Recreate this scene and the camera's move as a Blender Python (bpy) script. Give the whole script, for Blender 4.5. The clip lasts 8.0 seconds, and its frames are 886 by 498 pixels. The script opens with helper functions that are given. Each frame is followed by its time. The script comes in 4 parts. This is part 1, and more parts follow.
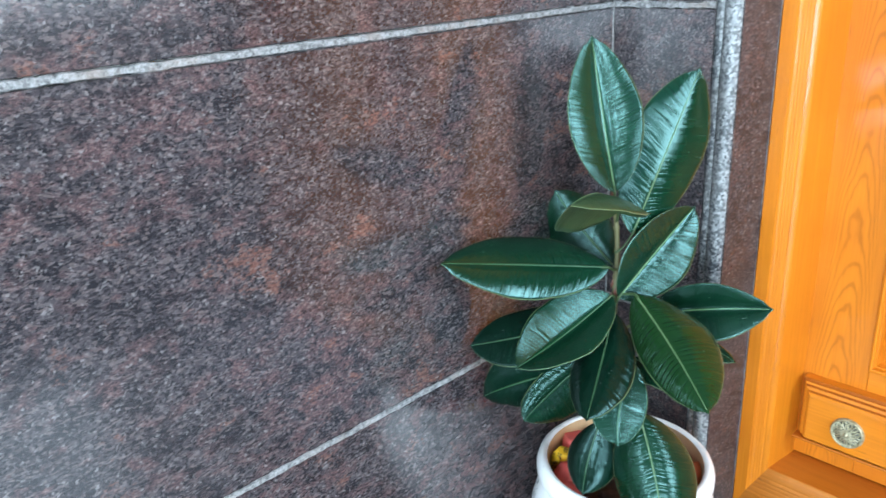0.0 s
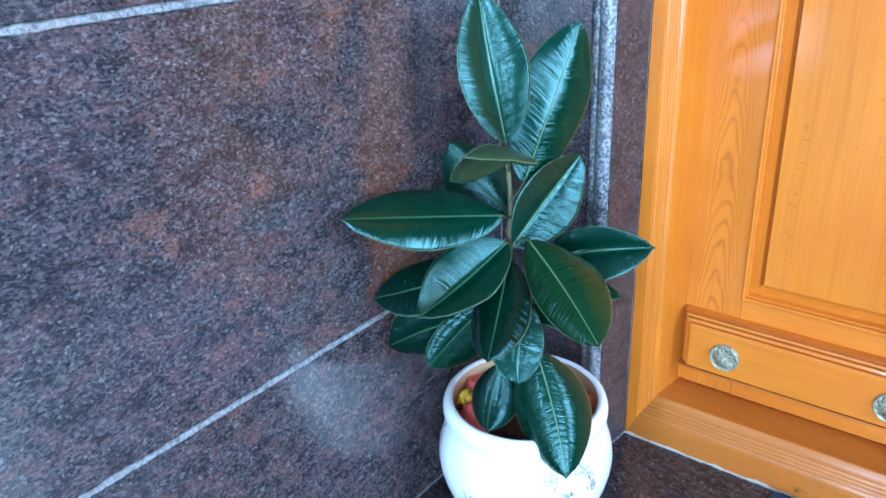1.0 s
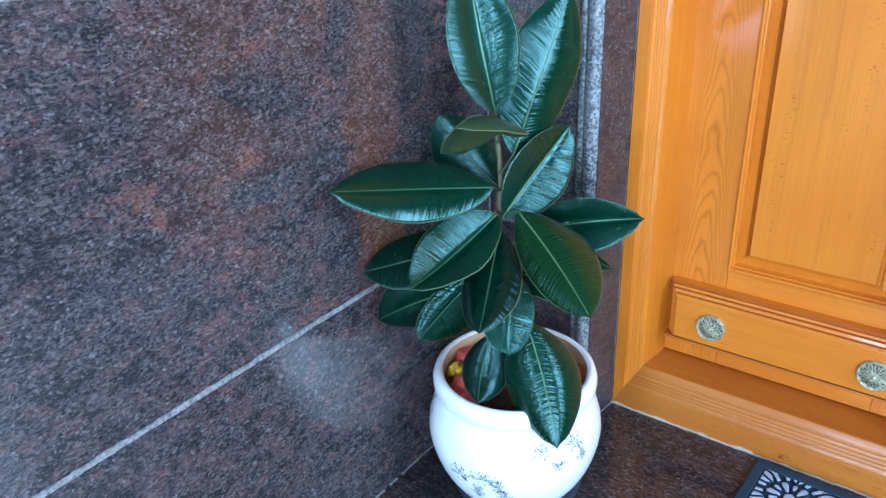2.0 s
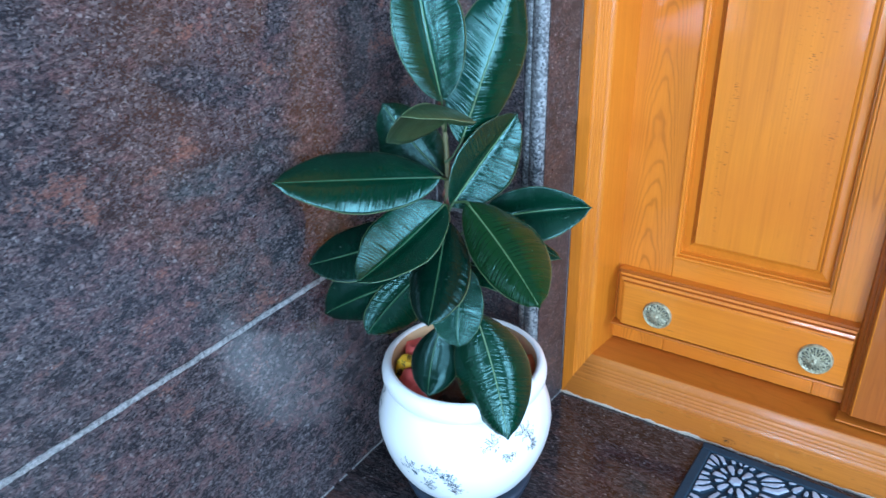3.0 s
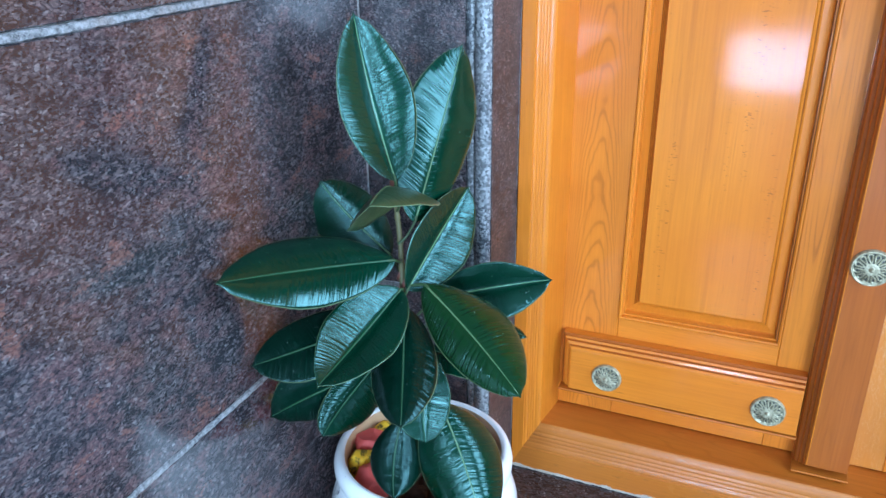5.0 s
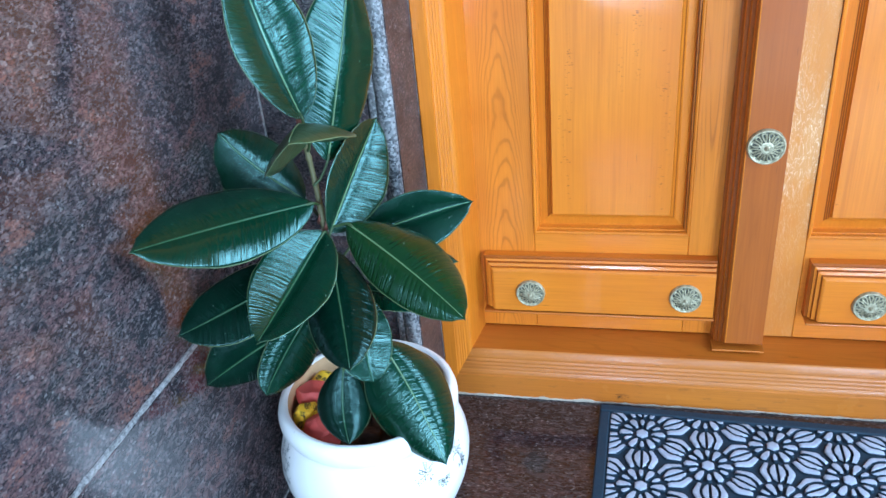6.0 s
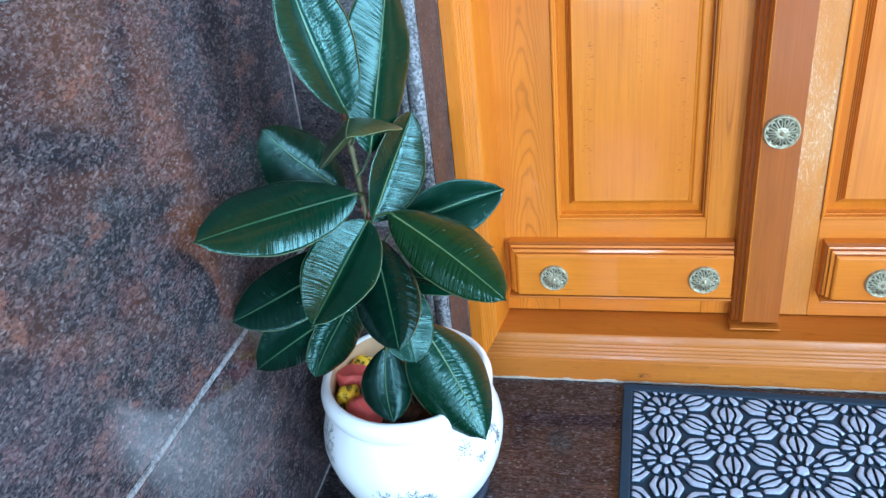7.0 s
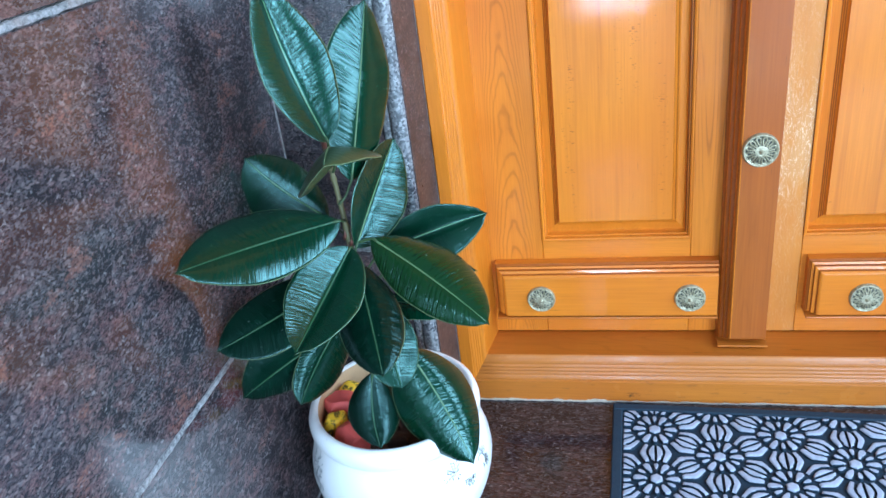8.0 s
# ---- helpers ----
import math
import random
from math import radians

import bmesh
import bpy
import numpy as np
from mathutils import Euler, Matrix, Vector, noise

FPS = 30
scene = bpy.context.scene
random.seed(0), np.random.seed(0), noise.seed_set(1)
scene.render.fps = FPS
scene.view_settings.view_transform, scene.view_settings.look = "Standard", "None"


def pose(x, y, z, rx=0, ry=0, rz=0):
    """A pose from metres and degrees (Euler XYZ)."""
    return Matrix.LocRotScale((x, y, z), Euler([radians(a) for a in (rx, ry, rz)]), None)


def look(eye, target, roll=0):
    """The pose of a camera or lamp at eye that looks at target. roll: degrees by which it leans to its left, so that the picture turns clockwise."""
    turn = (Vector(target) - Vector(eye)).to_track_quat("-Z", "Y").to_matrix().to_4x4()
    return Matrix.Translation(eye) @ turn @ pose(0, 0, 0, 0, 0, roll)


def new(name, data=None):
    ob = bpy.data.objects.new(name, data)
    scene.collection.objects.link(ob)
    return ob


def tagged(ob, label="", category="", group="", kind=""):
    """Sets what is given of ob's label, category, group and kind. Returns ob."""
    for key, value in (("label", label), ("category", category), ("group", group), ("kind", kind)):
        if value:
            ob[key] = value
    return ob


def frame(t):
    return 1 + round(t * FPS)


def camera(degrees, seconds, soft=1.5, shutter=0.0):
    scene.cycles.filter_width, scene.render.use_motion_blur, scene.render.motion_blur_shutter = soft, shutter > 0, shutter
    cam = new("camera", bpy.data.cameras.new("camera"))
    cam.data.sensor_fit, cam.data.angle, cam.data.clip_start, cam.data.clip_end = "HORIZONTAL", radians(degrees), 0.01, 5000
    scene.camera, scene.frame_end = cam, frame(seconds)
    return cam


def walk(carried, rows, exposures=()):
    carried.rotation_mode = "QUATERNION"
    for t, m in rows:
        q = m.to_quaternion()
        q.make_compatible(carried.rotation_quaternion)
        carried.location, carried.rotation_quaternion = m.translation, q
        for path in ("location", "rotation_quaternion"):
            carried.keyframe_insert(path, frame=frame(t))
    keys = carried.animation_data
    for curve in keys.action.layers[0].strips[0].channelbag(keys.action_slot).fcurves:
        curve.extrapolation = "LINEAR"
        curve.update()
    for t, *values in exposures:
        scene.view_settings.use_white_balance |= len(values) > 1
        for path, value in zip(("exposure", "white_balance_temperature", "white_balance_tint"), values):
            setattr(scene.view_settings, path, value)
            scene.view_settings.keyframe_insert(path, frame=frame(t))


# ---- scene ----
cam = camera(59.3, 8.0, shutter=0.35)
PATH = [
    (0, (0.126, 0.096, 1.102), (1.407, 1.459, 0.395), -2.9),
    (0.5, (0.113, 0.083, 1.117), (1.489, 1.349, 0.407), -2.5),
    (1, (0.106, 0.077, 1.109), (1.523, 1.223, 0.286), -2.7),
    (1.5, (0.099, 0.083, 1.102), (1.498, 1.212, 0.224), -3.3),
    (1.7, (0.098, 0.086, 1.105), (1.505, 1.202, 0.224), -3.0),
    (3, (0.115, 0.1, 1.095), (1.604, 1.078, 0.187), -1.4),
    (3.5, (0.133, 0.121, 1.094), (1.671, 1.005, 0.169), -0.5),
    (4, (0.144, 0.171, 1.113), (1.718, 1.023, 0.22), -1.2),
    (4.2, (0.147, 0.192, 1.12), (1.742, 1.036, 0.256), -1.4),
    (5.3, (0.152, 0.275, 1.106), (1.842, 0.943, 0.271), -1.3),
    (5.5, (0.15, 0.285, 1.096), (1.837, 0.903, 0.217), -1.9),
    (6, (0.147, 0.315, 1.085), (1.852, 0.748, 0.134), -5.5),
    (6.5, (0.109, 0.352, 1.099), (1.808, 0.783, 0.137), -6.2),
    (7, (0.081, 0.36, 1.109), (1.779, 0.788, 0.142), -6.6),
    (7.5, (0.079, 0.354, 1.113), (1.782, 0.779, 0.154), -7.2),
    (8, (0.08, 0.338, 1.115), (1.806, 0.757, 0.195), -7.6),
]
walk(cam, [(t, look(eye, target, roll)) for t, eye, target, roll in PATH],
     [(0.0, 0.43, 6350, 10), (0.5, 0.46, 5700, 10), (1.0, 0.35, 4900, 10), (1.6, 0.14, 5050, 10), (3.0, 0.07, 5250, 10), (4.0, 0.02, 5200, 10),
      (5.4, 0.20, 5200, 10), (6.2, 0.21, 5400, 10), (8.0, 0.21, 5400, 10)])

# ---------------------------------------------------------------- light
world = bpy.data.worlds.new("sky")
scene.world = world
world.use_nodes = True
wn = world.node_tree
sky = wn.nodes.new("ShaderNodeTexSky")
sky.sky_type = "NISHITA"
sky.sun_disc = False
sky.sun_elevation = radians(52)
sky.sun_rotation = radians(20)
sky.air_density, sky.dust_density, sky.ozone_density = 1.0, 2.0, 1.0
wn.links.new(sky.outputs["Color"], wn.nodes["Background"].inputs["Color"])
wn.nodes["Background"].inputs["Strength"].default_value = 0.15
sun = new("sun", bpy.data.lights.new("sun", "SUN"))
sun.data.energy, sun.data.angle, sun.data.color = 3.0, radians(0.6), (1.0, 0.95, 0.87)
sun.matrix_world = look((4, 6, 12), (0, 0, 0))


def opening_light(name, at, towards, wide, high, power):
    """Area lamp that stands for daylight in an unseen opening of the porch."""
    lamp = new(name, bpy.data.lights.new(name, "AREA"))
    lamp.data.shape, lamp.data.size, lamp.data.size_y = "RECTANGLE", wide, high
    lamp.data.energy, lamp.data.color = power, (0.67, 0.86, 1.0)
    lamp.matrix_world = look(at, towards)
    return lamp


# openings are unseen; lamps set and sized to land the door and leaf highlights
opening_light("daylight_wide_opening", (-2.21, -1.75, 0.98), (0, -1.75, 0.98), 1.68, 1.82, 192)
opening_light("daylight_narrow_opening", (-2.21, 0.29, 1.68), (0, 0.29, 1.68), 0.46, 1.44, 54)
# added low lamp that puts a highlight on the door
opening_light("low_door_highlight_lamp", (-2.21, 0.29, 0.20), (0, 0.29, 0.20), 0.46, 0.34, 24)
opening_light("daylight_open_side", (0.70, -2.02, 1.73), (0.70, -0.17, 0.42), 1.20, 1.80, 102)


# ---------------------------------------------------------------- nodes
class Mat:
    """A material with a Principled shader and short ways to add nodes."""

    def __init__(self, name):
        self.m = bpy.data.materials.new(name)
        self.m.use_nodes = True
        self.nt = self.m.node_tree
        self.bsdf = self.nt.nodes["Principled BSDF"]
        self.coord = self.nt.nodes.new("ShaderNodeTexCoord")

    def put(self, socket, value):
        if isinstance(value, bpy.types.NodeSocket):
            self.nt.links.new(value, socket)
        elif isinstance(value, (tuple, list)):
            socket.default_value = (*value, 1.0) if len(value) == 3 and socket.type == "RGBA" else value
        else:
            socket.default_value = value

    def set(self, **kw):
        for k, v in kw.items():
            self.put(self.bsdf.inputs[k.replace("_", " ")], v)
        return self

    def space(self, scale=(1, 1, 1), turn=(0, 0, 0), source="Object", shift=True):
        mp = self.nt.nodes.new("ShaderNodeMapping")
        mp.vector_type = "POINT"
        mp.inputs["Scale"].default_value = scale
        mp.inputs["Rotation"].default_value = [radians(a) for a in turn]
        self.nt.links.new(self.coord.outputs[source], mp.inputs["Vector"])
        if shift:
            info = self.nt.nodes.new("ShaderNodeObjectInfo")
            mul = self.nt.nodes.new("ShaderNodeVectorMath")
            mul.operation = "SCALE"
            mul.inputs[0].default_value = (7.3, 3.1, 5.7)
            self.nt.links.new(info.outputs["Random"], mul.inputs["Scale"])
            add = self.nt.nodes.new("ShaderNodeVectorMath")
            self.nt.links.new(mp.outputs[0], add.inputs[0])
            self.nt.links.new(mul.outputs[0], add.inputs[1])
            return add.outputs[0]
        return mp.outputs[0]

    def noise(self, vec, scale, detail=3.0, rough=0.55, distort=0.0, out="Fac"):
        n = self.nt.nodes.new("ShaderNodeTexNoise")
        self.nt.links.new(vec, n.inputs["Vector"])
        n.inputs["Scale"].default_value = scale
        n.inputs["Detail"].default_value = detail
        n.inputs["Roughness"].default_value = rough
        n.inputs["Distortion"].default_value = distort
        return n.outputs[out]

    def cells(self, vec, scale, out="Color", feature="F1", rand=1.0):
        n = self.nt.nodes.new("ShaderNodeTexVoronoi")
        n.feature = feature
        self.nt.links.new(vec, n.inputs["Vector"])
        n.inputs["Scale"].default_value = scale
        n.inputs["Randomness"].default_value = rand
        return n.outputs[out]

    def ramp(self, fac, stops, smooth=False):
        n = self.nt.nodes.new("ShaderNodeValToRGB")
        el = n.color_ramp.elements
        while len(el) < len(stops):
            el.new(0.5)
        for e, (p, c) in zip(el, stops):
            e.position = p
            e.color = (*c, 1) if isinstance(c, (tuple, list)) else (c, c, c, 1)
        n.color_ramp.interpolation = "EASE" if smooth else "LINEAR"
        self.nt.links.new(fac, n.inputs["Fac"])
        return n.outputs["Color"]

    def mix(self, fac, a, b, mode="MIX"):
        n = self.nt.nodes.new("ShaderNodeMix")
        n.data_type, n.blend_type = "RGBA", mode
        self.put(n.inputs["Factor"], fac)
        self.put(n.inputs[6], a)
        self.put(n.inputs[7], b)
        return n.outputs[2]

    def math(self, op, a, b=0.0, clamp=False):
        n = self.nt.nodes.new("ShaderNodeMath")
        n.operation, n.use_clamp = op, clamp
        self.put(n.inputs[0], a)
        self.put(n.inputs[1], b)
        return n.outputs[0]

    def parts(self, vec):
        n = self.nt.nodes.new("ShaderNodeSeparateXYZ")
        self.nt.links.new(vec, n.inputs[0])
        return n.outputs

    def random(self):
        return self.nt.nodes.new("ShaderNodeObjectInfo").outputs["Random"]

    def bump(self, height, strength=0.3, distance=0.002, normal=None):
        n = self.nt.nodes.new("ShaderNodeBump")
        n.inputs["Strength"].default_value = strength
        n.inputs["Distance"].default_value = distance
        self.nt.links.new(height, n.inputs["Height"])
        if normal is not None:
            self.nt.links.new(normal, n.inputs["Normal"])
        return n.outputs["Normal"]


def granite(name, turn=(0, 0, 0), red=1.0, rough=0.2, lift=1.0, stretch=(0.74, 1.0, 1.15), spec=0.9):
    """Polished dark granite: blue-black and grey grains, soft reddish feldspar blotches, pale flecks."""
    g = Mat(name)
    flat = g.space((1, 1, 1))
    lean = g.space(stretch, turn)
    wob = g.nt.nodes.new("ShaderNodeMix")
    wob.data_type = "VECTOR"
    wob.inputs["Factor"].default_value = 0.010
    g.nt.links.new(lean, wob.inputs[4])
    g.nt.links.new(g.noise(lean, 90, 2, out="Color"), wob.inputs[5])
    vec = wob.outputs[1]
    L = lift
    grain = g.parts(g.cells(vec, 330))[0]
    fine = g.parts(g.cells(vec, 620))[1]
    soft = g.noise(lean, 210, 3, 0.7)
    mixed = g.math("ADD", g.math("MULTIPLY", grain, 0.55), g.math("MULTIPLY", soft, 0.45))
    base = g.ramp(mixed, [(0.12, (0.011 * L, 0.010 * L, 0.012 * L)), (0.42, (0.029 * L, 0.0245 * L, 0.027 * L)),
                          (0.66, (0.057 * L, 0.047 * L, 0.049 * L)), (0.88, (0.120 * L, 0.102 * L, 0.103 * L))])
    cloud = g.noise(lean, 24, 6, 0.68, 0.5)
    big = g.noise(lean, 5.0, 3, 0.5)
    mid = g.noise(lean, 52, 4, 0.6, 0.3)
    mask = g.math("ADD", g.math("MULTIPLY", cloud, 0.52), g.math("ADD", g.math("MULTIPLY", big, 0.20), g.math("MULTIPLY", mid, 0.38)))
    mask = g.ramp(mask, [(0.53, 0.0), (0.625, 1.0)], True)
    mask = g.math("MULTIPLY", mask, g.ramp(mixed, [(0.2, 0.35), (0.6, 1.0)]))
    rust = g.ramp(g.math("ADD", g.math("MULTIPLY", fine, 0.4), g.math("MULTIPLY", soft, 0.6)),
                  [(0.15, (0.022 * L, 0.015 * L, 0.018 * L)), (0.55, (0.092 * L, 0.049 * L, 0.047 * L)), (0.9, (0.180 * L, 0.114 * L, 0.108 * L))])
    col = g.mix(g.math("MULTIPLY", mask, 0.85 * red, True), base, rust)
    dark = g.ramp(g.noise(lean, 30, 5, 0.65), [(0.38, 1.0), (0.50, 0.0)], True)
    col = g.mix(g.math("MULTIPLY", dark, 0.72), col, (0.0135 * L, 0.0125 * L, 0.0150 * L))
    blot = g.ramp(g.math("ADD", g.math("MULTIPLY", g.noise(lean, 15, 3, 0.55, 0.4), 0.7), g.math("MULTIPLY", soft, 0.3)), [(0.585, 0.0), (0.655, 1.0)], True)
    col = g.mix(g.math("MULTIPLY", blot, 0.62 * red, True), col, (0.150 * L, 0.062 * L, 0.043 * L))
    streak = g.noise(g.space((stretch[0] * 0.85, stretch[1], stretch[2] * 1.2), turn), 270, 3, 0.7)
    col = g.mix(g.ramp(streak, [(0.58, 0.0), (0.70, 0.6)]), col, (0.165 * L, 0.130 * L, 0.124 * L))
    col = g.mix(g.ramp(streak, [(0.32, 0.9), (0.44, 0.0)]), col, (0.009 * L, 0.009 * L, 0.011 * L))
    chip = g.nt.nodes.new("ShaderNodeMix")
    chip.data_type = "VECTOR"
    chip.inputs["Factor"].default_value = 0.016
    thin = g.space((stretch[0] * 0.9, stretch[1], stretch[2] * 1.15), turn)
    g.nt.links.new(thin, chip.inputs[4])
    g.nt.links.new(g.noise(thin, 60, 2, out="Color"), chip.inputs[5])
    chip = g.parts(g.cells(chip.outputs[1], 270))
    col = g.mix(g.ramp(chip[0], [(0.84, 0.0), (0.92, 0.34)]), col, (0.175 * L, 0.132 * L, 0.124 * L))
    col = g.mix(g.ramp(chip[1], [(0.16, 0.45), (0.26, 0.0)]), col, (0.009 * L, 0.009 * L, 0.011 * L))
    fleck = g.ramp(g.parts(g.cells(vec, 330))[2], [(0.84, 0.0), (0.95, 1.0)])
    gate = g.ramp(g.noise(flat, 120, 3), [(0.50, 0.0), (0.60, 1.0)])
    col = g.mix(g.math("MULTIPLY", g.math("MULTIPLY", fleck, gate), 0.45), col, (0.33, 0.295, 0.285))
    haze = g.noise(flat, 7, 4, 0.6)
    g.set(Base_Color=col, Roughness=g.ramp(haze, [(0.3, rough * 0.8), (0.7, rough * 1.6)]), Specular_IOR_Level=spec,
          Normal=g.bump(g.math("ADD", fine, g.noise(flat, 90, 3)), 0.03, 0.0004))
    return g.m


def wood(name, axis, light=(0.70, 0.208, 0.010), dark=(0.36, 0.090, 0.004), gloss=0.08, worn=0.0, rings=0.15, coat=0.32, knot=None, flecks=False, cathedral=None):
    """Varnished honey-coloured hardwood; the grain runs along the axis."""
    w = Mat(name)
    k = {"x": (0.07, 1, 1), "y": (1, 0.07, 1), "z": (1, 1, 0.07)}[axis]
    vec = w.space(k)
    flat = w.space((1, 1, 1))
    here = w.space((1, 1, 1), shift=False)
    arch = w.noise(w.space([c * (0.75 if c < 1 else 1) for c in k]), 8.5, 2, 0.35, 0.1)
    ring = w.math("MULTIPLY", w.math("ADD", w.math("SINE", w.math("MULTIPLY", arch, 300.0)), 1.0), 0.5)
    soft = w.ramp(ring, [(0.30, 0.0), (0.9, 1.0)])
    line = w.ramp(ring, [(0.90, 0.0), (0.995, 1.0)])
    tone = w.noise(vec, 16, 4, 0.6)
    fibre = w.noise(w.space([c * (0.35 if c < 1 else 1) for c in k]), 260, 3, 0.6)
    f = w.math("ADD", w.math("MULTIPLY", soft, 0.08 * rings), w.math("MULTIPLY", w.ramp(tone, [(0.3, 0.0), (0.75, 1.0)]), 0.42))
    f = w.math("ADD", f, w.math("MULTIPLY", w.ramp(fibre, [(0.35, 0.0), (0.7, 1.0)]), 0.26), True)
    col = w.mix(f, light, dark)
    fade = w.ramp(w.noise(flat, 7, 2), [(0.36, 0.0), (0.55, 1.0)])
    col = w.mix(w.math("MULTIPLY", w.math("MULTIPLY", line, fade), 0.62 * rings), col, [c * 0.62 for c in dark])
    patch = w.ramp(w.noise(flat, 3.2, 3, 0.5), [(0.35, 0.0), (0.7, 1.0)], True)
    col = w.mix(w.math("MULTIPLY", patch, 0.60), col, (light[0] * 0.80, light[1] * 0.66, light[2] * 0.5))
    pore = w.ramp(w.noise(w.space([c * (0.8 if c < 1 else 1) for c in k]), 330, 1, 0.5), [(0.70, 0.0), (0.78, 1.0)])
    pore = w.math("MULTIPLY", pore, w.ramp(w.noise(flat, 8, 2), [(0.52, 0.0), (0.66, 1.0)]))
    col = w.mix(w.math("MULTIPLY", pore, 0.6), col, (0.09, 0.03, 0.008))
    if flecks:          # short dark flecks across the grain, in upright columns
        dash = w.ramp(w.noise(w.space((1, 110, 420)), 1.0, 1, 0.4), [(0.66, 0.0), (0.72, 1.0)])
        column = w.ramp(w.noise(w.space((1, 34, 3.0)), 1.0, 2, 0.5), [(0.56, 0.0), (0.64, 1.0)])
        col = w.mix(w.math("MULTIPLY", w.math("MULTIPLY", dash, column), 0.8), col, (0.22, 0.052, 0.004))
        streak = w.ramp(w.noise(w.space((1, 60, 1.6)), 1.0, 3, 0.55), [(0.52, 0.0), (0.72, 1.0)], True)
        col = w.mix(w.math("MULTIPLY", streak, 0.5), col, dark)
    if cathedral:       # nested arches of a flat-sawn board round its middle line
        p = w.parts(here)
        q = w.math("DIVIDE", w.math("SUBTRACT", p[1], cathedral), 0.040)
        drift = w.noise(w.space((1, 1, 0.5)), 14, 3, 0.5)
        q = w.math("ADD", q, w.math("MULTIPLY", w.math("SUBTRACT", w.noise(w.space((1, 1, 0.2)), 9, 2), 0.5), 0.9))
        f2 = w.math("ADD", w.math("MULTIPLY", p[2], 0.55), w.math("ADD", w.math("MULTIPLY", w.math("MULTIPLY", q, q), 0.135), w.math("MULTIPLY", drift, 0.11)))
        arc = w.math("MULTIPLY", w.math("ADD", w.math("SINE", w.math("MULTIPLY", f2, 190.0)), 1.0), 0.5)
        thin = w.ramp(arc, [(0.80, 0.0), (0.99, 1.0)])
        band = w.ramp(arc, [(0.1, 0.0), (0.95, 1.0)])
        near = w.math("MULTIPLY", w.ramp(w.math("ABSOLUTE", q), [(0.9, 1.0), (1.5, 0.15)]), w.ramp(w.noise(w.space((1, 1, 0.3)), 11, 2), [(0.32, 0.25), (0.55, 1.0)]))
        col = w.mix(w.math("MULTIPLY", band, 0.14), col, dark)
        col = w.mix(w.math("MULTIPLY", w.math("MULTIPLY", thin, near), 0.33), col, [c * 0.55 for c in dark])
    if knot:            # split knot and dark bruise
        p = w.parts(here)
        a = w.math("DIVIDE", w.math("SUBTRACT", p[1], knot[0]), 0.022)
        b = w.math("DIVIDE", w.math("SUBTRACT", p[2], knot[1]), 0.008)
        d = w.math("ADD", w.math("MULTIPLY", a, a), w.math("MULTIPLY", b, b))
        bruise = w.math("MULTIPLY", w.ramp(d, [(0.1, 1.0), (1.0, 0.0)]), w.ramp(w.noise(w.space((1, 0.5, 1.4), shift=False), 150, 3, 0.6), [(0.45, 0.0), (0.58, 1.0)]))
        scuff = w.ramp(w.noise(w.space((1, 0.25, 1)), 90, 4, 0.65), [(0.60, 0.0), (0.70, 1.0)])
        col = w.mix(w.math("MULTIPLY", scuff, 0.6), col, (0.22, 0.075, 0.018))
        col = w.mix(w.math("MULTIPLY", bruise, 0.9), col, (0.05, 0.02, 0.01))
    if coat > 0.6:      # pale scuffs in the thick varnish
        rub = w.math("MULTIPLY", w.ramp(w.noise(w.space((1, 1, 0.4)), 60, 4, 0.7), [(0.56, 0.0), (0.68, 1.0)]), w.ramp(w.noise(flat, 7, 2), [(0.5, 0.0), (0.62, 1.0)]))
        col = w.mix(w.math("MULTIPLY", rub, 0.25), col, (0.50, 0.27, 0.14))
    wave = w.noise(w.space([c * (6 if c < 1 else 1) for c in k]), 26, 4, 0.6, 0.8)
    h = w.math("ADD", w.math("MULTIPLY", fibre, 0.25), w.math("MULTIPLY", wave, 0.35 + worn * 1.2))
    if worn:            # lifted, wrinkled varnish in a broad patch, thin runs above and below it; its glitter is painted in as pale colour
        p = w.parts(here)
        b = w.math("DIVIDE", w.math("SUBTRACT", p[2], 0.55), 0.15)
        patch = w.math("POWER", 2.718, w.math("MULTIPLY", w.math("MULTIPLY", b, b), -1.0))
        patch = w.math("MULTIPLY", w.math("ADD", patch, 0.12), w.ramp(w.noise(w.space((1, 1, 0.35)), 30, 3, 0.6), [(0.36, 0.15), (0.58, 1.0)]))
        curl = w.noise(w.space((1, 1, 0.26), (14, 0, 0)), 190, 2, 0.5, 0.7)
        ridge = w.ramp(w.math("ABSOLUTE", w.math("SUBTRACT", curl, 0.5)), [(0.0, 1.0), (0.030, 0.0)], True)
        ridge = w.math("MULTIPLY", ridge, patch)
        h = w.math("ADD", h, w.math("MULTIPLY", ridge, 1.6))
        col = w.mix(w.math("MULTIPLY", patch, 0.35, True), col, (0.62, 0.36, 0.16))
        col = w.mix(w.math("MULTIPLY", ridge, 0.8, True), col, (0.86, 0.62, 0.40))
    nrm = w.bump(h, 0.10 + 0.30 * worn, 0.0016)
    w.set(Base_Color=col, Roughness=w.ramp(w.noise(flat, 11, 3), [(0.3, 0.38), (0.7, 0.55)]), Normal=nrm, Specular_IOR_Level=0.25,
          Coat_Weight=coat, Coat_Roughness=w.ramp(w.noise(flat, 14, 4, 0.65), [(0.3, gloss * 0.6), (0.75, gloss * 1.7)]), Coat_Normal=nrm)
    return w.m


